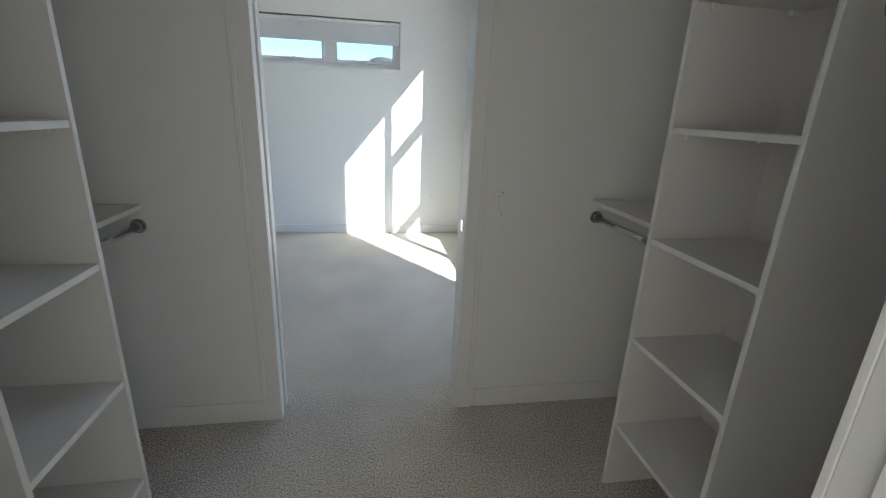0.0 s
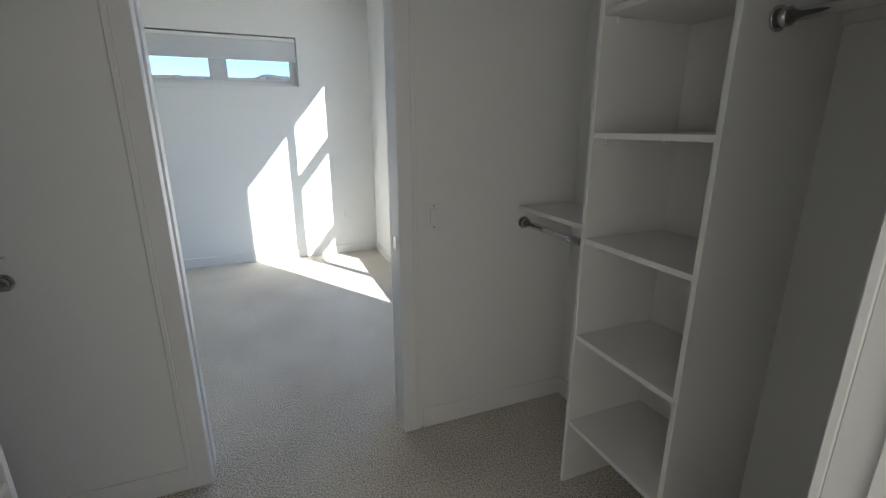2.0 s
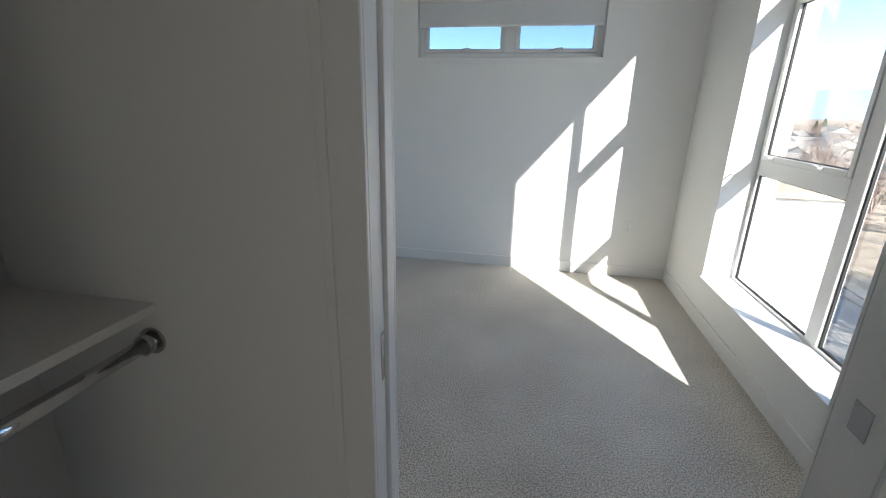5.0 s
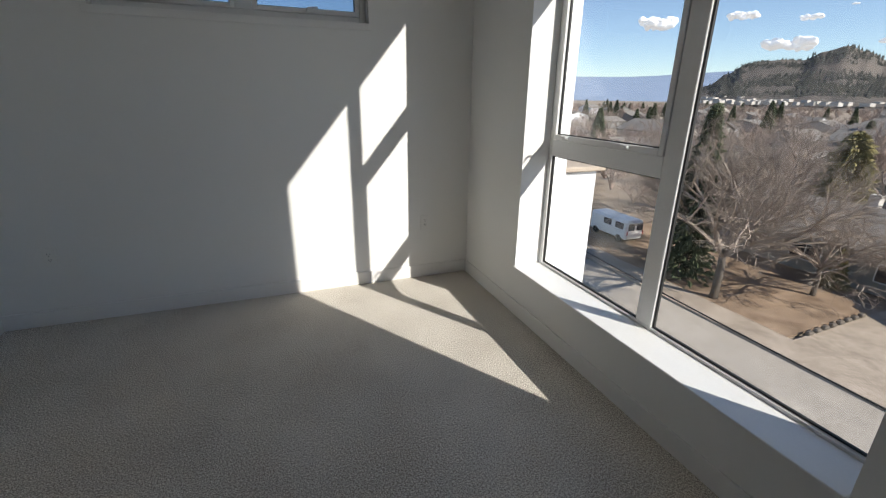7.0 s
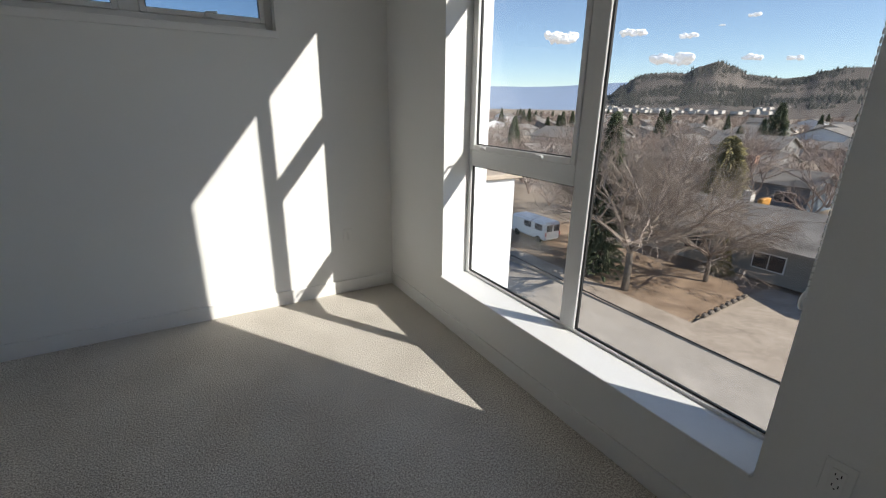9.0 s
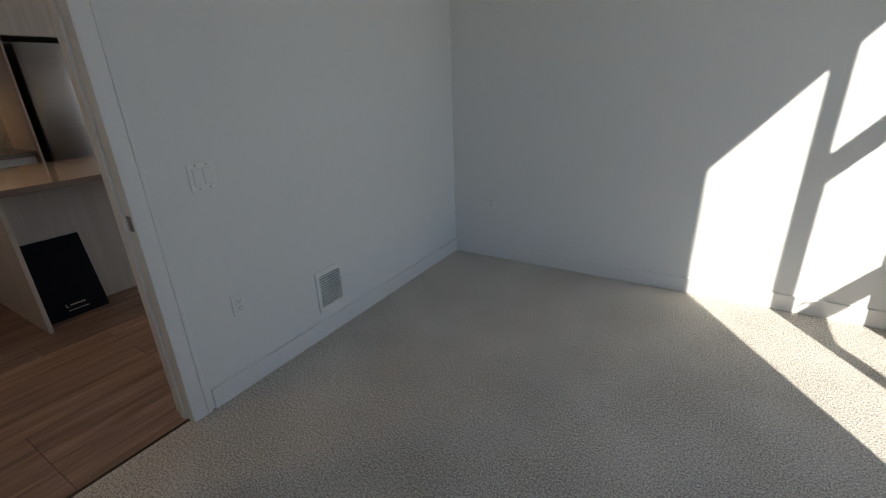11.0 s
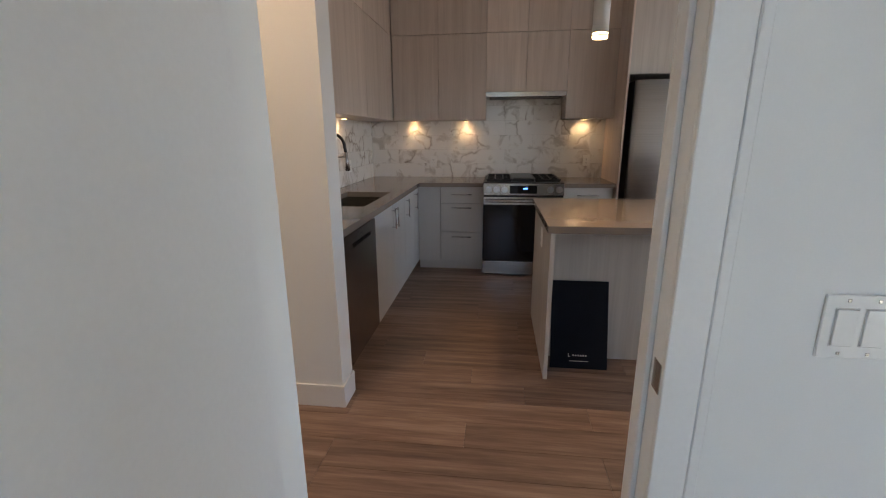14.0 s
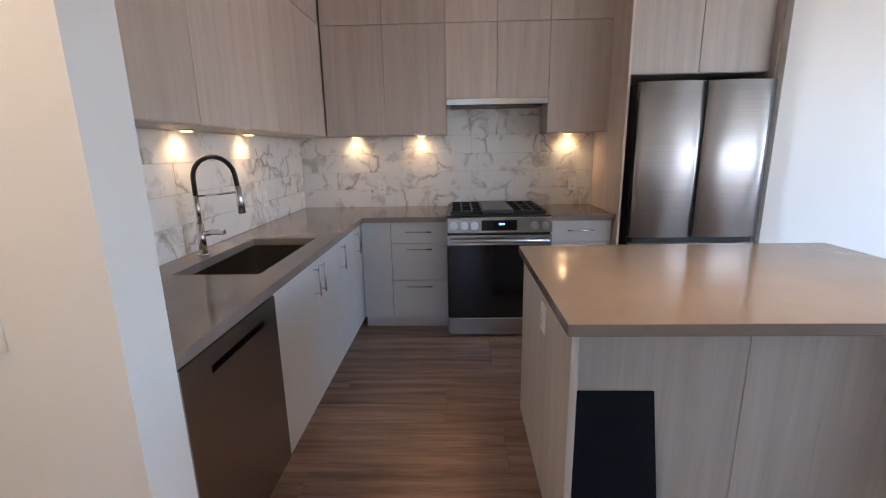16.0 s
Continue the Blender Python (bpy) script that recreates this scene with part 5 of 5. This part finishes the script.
def ridge(name, dist, az, heights, depth, material, label, rough, seed):
    """A range of hills: heights are degrees above level at even steps of bearing, az the first and last bearing."""
    n, rows = 240, 24
    verts, faces = [], []
    for i in range(n + 1):
        u = i / n * (len(heights) - 1)
        k = min(int(u), len(heights) - 2)
        w = u - k
        w = w * w * (3 - 2 * w)
        top = dist * math.tan(radians(heights[k] * (1 - w) + heights[k + 1] * w)) + 12
        a = radians(az[0] + (az[1] - az[0]) * i / n)
        for j in range(rows + 1):
            v = j / rows
            dd = dist - depth * (1 - v)
            nz = noise.fractal(Vector((dd * 0.006 + seed, a * 14, v * 3)), 0.9, 2.0, 5)
            z = G + top * (v ** 1.3) + nz * rough * top * (0.25 + 0.75 * (1 - v))
            verts.append((1.7 + dd * math.cos(a), -3.2 + dd * math.sin(a), z if j else G - 5))
    for i in range(n):
        for j in range(rows):
            s = i * (rows + 1) + j
            faces.append((s, s + 1, s + rows + 2, s + rows + 1))
    me = bpy.data.meshes.new(name)
    me.from_pydata(verts, [], faces)
    me.materials.append(material)
    for p in me.polygons:
        p.use_smooth = True
    return tagged(new(name, me), label, "hill", "", "structure")


ridge("backdrop_range", 4200, (0, 120), (2.6, 3.0, 2.7, 2.9, 2.4, 2.5, 2.2, 2.6, 2.3, 2.8, 2.4), 900, RANGE, "far mountain range with blue haze put into its colour", 0.05, 3)
hill = ridge("backdrop_hill", 1500, (8, 41), (3.2, 3.4, 3.6, 3.5, 3.6, 3.7, 3.9, 3.9, 3.7, 3.2, 3.1, 3.25, 3.5, 4.3, 4.85, 4.45, 3.75, 3.85, 3.75, 3.5, 2.6, 1.5, 0.8), 600, HILL, "brown wooded hill beyond the town", 0.05, 9)
ridge("backdrop_hill_north", 1300, (70, 100), (1.5, 3.2, 4.2, 4.6, 5.6, 5.9, 4.4, 3.0, 2.0), 500, HILL, "brown wooded hill to the north", 0.10, 19)
def hill_woods(src, count, seed):
    """Small dark conifers in patches over a hill."""
    rng = random.Random(seed)
    vs_, fs_ = [], []
    src_verts = [v.co.copy() for v in src.data.vertices]
    while len(fs_) < count * 4:
        c = rng.choice(src_verts) + Vector((rng.uniform(-9, 9), rng.uniform(-9, 9), -2))
        if c.z < 6 or noise.noise(c * 0.011 + Vector((seed, 0, 0))) < rng.uniform(-0.25, 0.35):
            continue
        hh, ww, s_ = rng.uniform(5, 9.5), rng.uniform(1.8, 3.2), len(vs_)
        vs_.extend([c + Vector((ww, 0, 0)), c + Vector((0, ww, 0)), c - Vector((ww, 0, 0)), c - Vector((0, ww, 0)), c + Vector((0, 0, hh))])
        fs_.extend([(s_ + k_, s_ + (k_ + 1) % 4, s_ + 4) for k_ in range(4)])
    me_ = bpy.data.meshes.new("hill_trees")
    me_.from_pydata(vs_, [], fs_)
    me_.materials.append(HILLWOOD)
    return tagged(new("hill_trees", me_), "dark conifer woods over the far hill", "trees", "", "stuff")


hill_woods(hill, 5200, 5)
dots_v, dots_f = [], []
for k in range(120):
    d, a = rnd.uniform(930, 1120), radians(rnd.uniform(22, 40))
    x, y = 1.7 + d * math.cos(a), -3.2 + d * math.sin(a)
    z = G + (d - 900) / 600 * 40 * rnd.uniform(0.5, 1.0)
    s, w = len(dots_v), rnd.uniform(3, 7)
    dots_v.extend((x + i * w, y + j_ * w, z + q * 5 + 4) for q in (0, 1) for i, j_ in ((-1, -1), (1, -1), (1, 1), (-1, 1)))
    dots_f.extend(((s, s + 1, s + 5, s + 4), (s + 1, s + 2, s + 6, s + 5), (s + 2, s + 3, s + 7, s + 6), (s + 3, s, s + 4, s + 7), (s + 4, s + 5, s + 6, s + 7)))
me = bpy.data.meshes.new("far_houses")
me.from_pydata(dots_v, [], dots_f)
me.materials.append(STUCCO)
tagged(new("far_houses", me), "tiny pale houses on the far hillside", "houses", "", "stuff")


def cloud(az, el, dist, size, seed):
    rng = random.Random(seed)
    b = bmesh.new()
    for k in range(18):
        m = Matrix.Translation((rng.uniform(-1, 1) * size * 0.2, rng.uniform(-1, 1) * size, rng.uniform(-0.1, 0.35) * size * (1 - 0.5 * abs(k - 9) / 9))) @ Matrix.Diagonal((1, 1.5, 0.75, 1))
        bmesh.ops.create_icosphere(b, subdivisions=3, radius=size * rng.uniform(0.14, 0.36), matrix=m)
    for v in b.verts:
        nz = noise.fractal(v.co * (3.0 / size) + Vector((seed, 0, 0)), 0.9, 2.0, 4)
        v.co += v.normal * nz * size * 0.18
    bmesh.ops.rotate(b, verts=b.verts, cent=(0, 0, 0), matrix=Matrix.Rotation(radians(az), 3, "Z"))
    a, e = radians(az), radians(el)
    bmesh.ops.translate(b, verts=b.verts, vec=(dist * math.cos(a) * math.cos(e), dist * math.sin(a) * math.cos(e), dist * math.sin(e)))
    for fc in b.faces:
        fc.smooth = True
    tagged(single("backdrop_cloud", b, CLOUD), "small white fair-weather cloud over the hills", "cloud", "clouds", "structure")


for az, el, size, seed in ((37.8, 7.9, 58, 1), (32.1, 7.4, 40, 2), (33.5, 5.1, 85, 3), (26.1, 5.1, 42, 4), (22.5, 4.95, 28, 5), (45.4, 7.6, 80, 6), (26.6, 9.0, 24, 9), (29.2, 8.3, 12, 8), (12, 8, 90, 11)):
    cloud(az, el, 3000, size, seed)


# ---- planks and tiles ----
floor_k = structure("floor_kitchen", box(-4.42, -0.031, -7.6, 3.7, -0.24, -0.006), JOINT, "brown oak plank floor through kitchen and hall")
rp = random.Random(11)
plank_cache = {}


def piece(name, x0, x1, y0, y1, z0, z1, material, parent):
    key = (name, round(x1 - x0, 3), round(y1 - y0, 3), round(z1 - z0, 3))
    if key not in plank_cache:
        hx, hy, hz = (x1 - x0) / 2, (y1 - y0) / 2, (z1 - z0) / 2
        plank_cache[key] = mesh(name, box(-hx, hx, -hy, hy, -hz, hz, 0.0012), material)
    ob = new(name, plank_cache[key])
    ob.parent = parent
    ob.location = Vector(((x0 + x1) / 2, (y0 + y1) / 2, (z0 + z1) / 2)) - parent.location
    return ob


PW, PL = 0.18, 1.22
x = -0.035
while x > -4.2:
    y = -7.4 + rp.choice((0.0, 0.31, 0.61, 0.92))
    while y < 3.4:
        near = -5.6 < y < 1.4
        if near:
            piece("plank", x - PW + 0.0008, x - 0.0008, y + 0.0008, y + PL - 0.0008, -0.010, 0.0, PLANK, floor_k)
        y += PL
    x -= PW
for y0, y1 in ((-7.44, -5.7), (1.3, 3.5)):
    tagged(single("plank_field", box(-4.24, -0.13, y0, y1, -0.008, -0.004), PLANK), "brown oak planks further along the floor", "floor", "", "structure")
bs_w = tagged(single("backsplash", box(KW, KW + 0.004, KS, -1.565, CT, UZ + 0.26), GROUT), "white marble-look tile backsplash", "backsplash", "", "structure")
bs_s = tagged(single("backsplash", box(KW + 0.005, -1.333, KS, KS + 0.004, CT, UZ), GROUT), "white marble-look tile backsplash over the sink", "backsplash", "", "structure")
TW, THH = 0.60, 0.153
for r in range(6):
    z0 = CT + r * THH + 0.001
    z1 = min(z0 + THH - 0.002, UZ if r == 3 else 1.79)
    off = (r % 2) * 0.3
    y = KS + 0.013 - off
    while y < -1.567:
        a, c = max(y, KS + 0.013), min(y + TW - 0.002, -1.567)
        if r >= 4:
            a, c = max(a, -2.826), min(c, -2.032)
        if c - a > 0.02:
            piece("tile", KW + 0.003, KW + 0.0115, a, c, z0, z1, MARBLE, bs_w)
        y += TW
    if r < 4:
        x = KW + 0.013 - off
        while x < -1.335:
            a, c = max(x, KW + 0.013), min(x + TW - 0.002, -1.335)
            if c - a > 0.02:
                piece("tile", a, c, KS + 0.003, KS + 0.0115, z0, z1, MARBLE, bs_s)
            x += TW
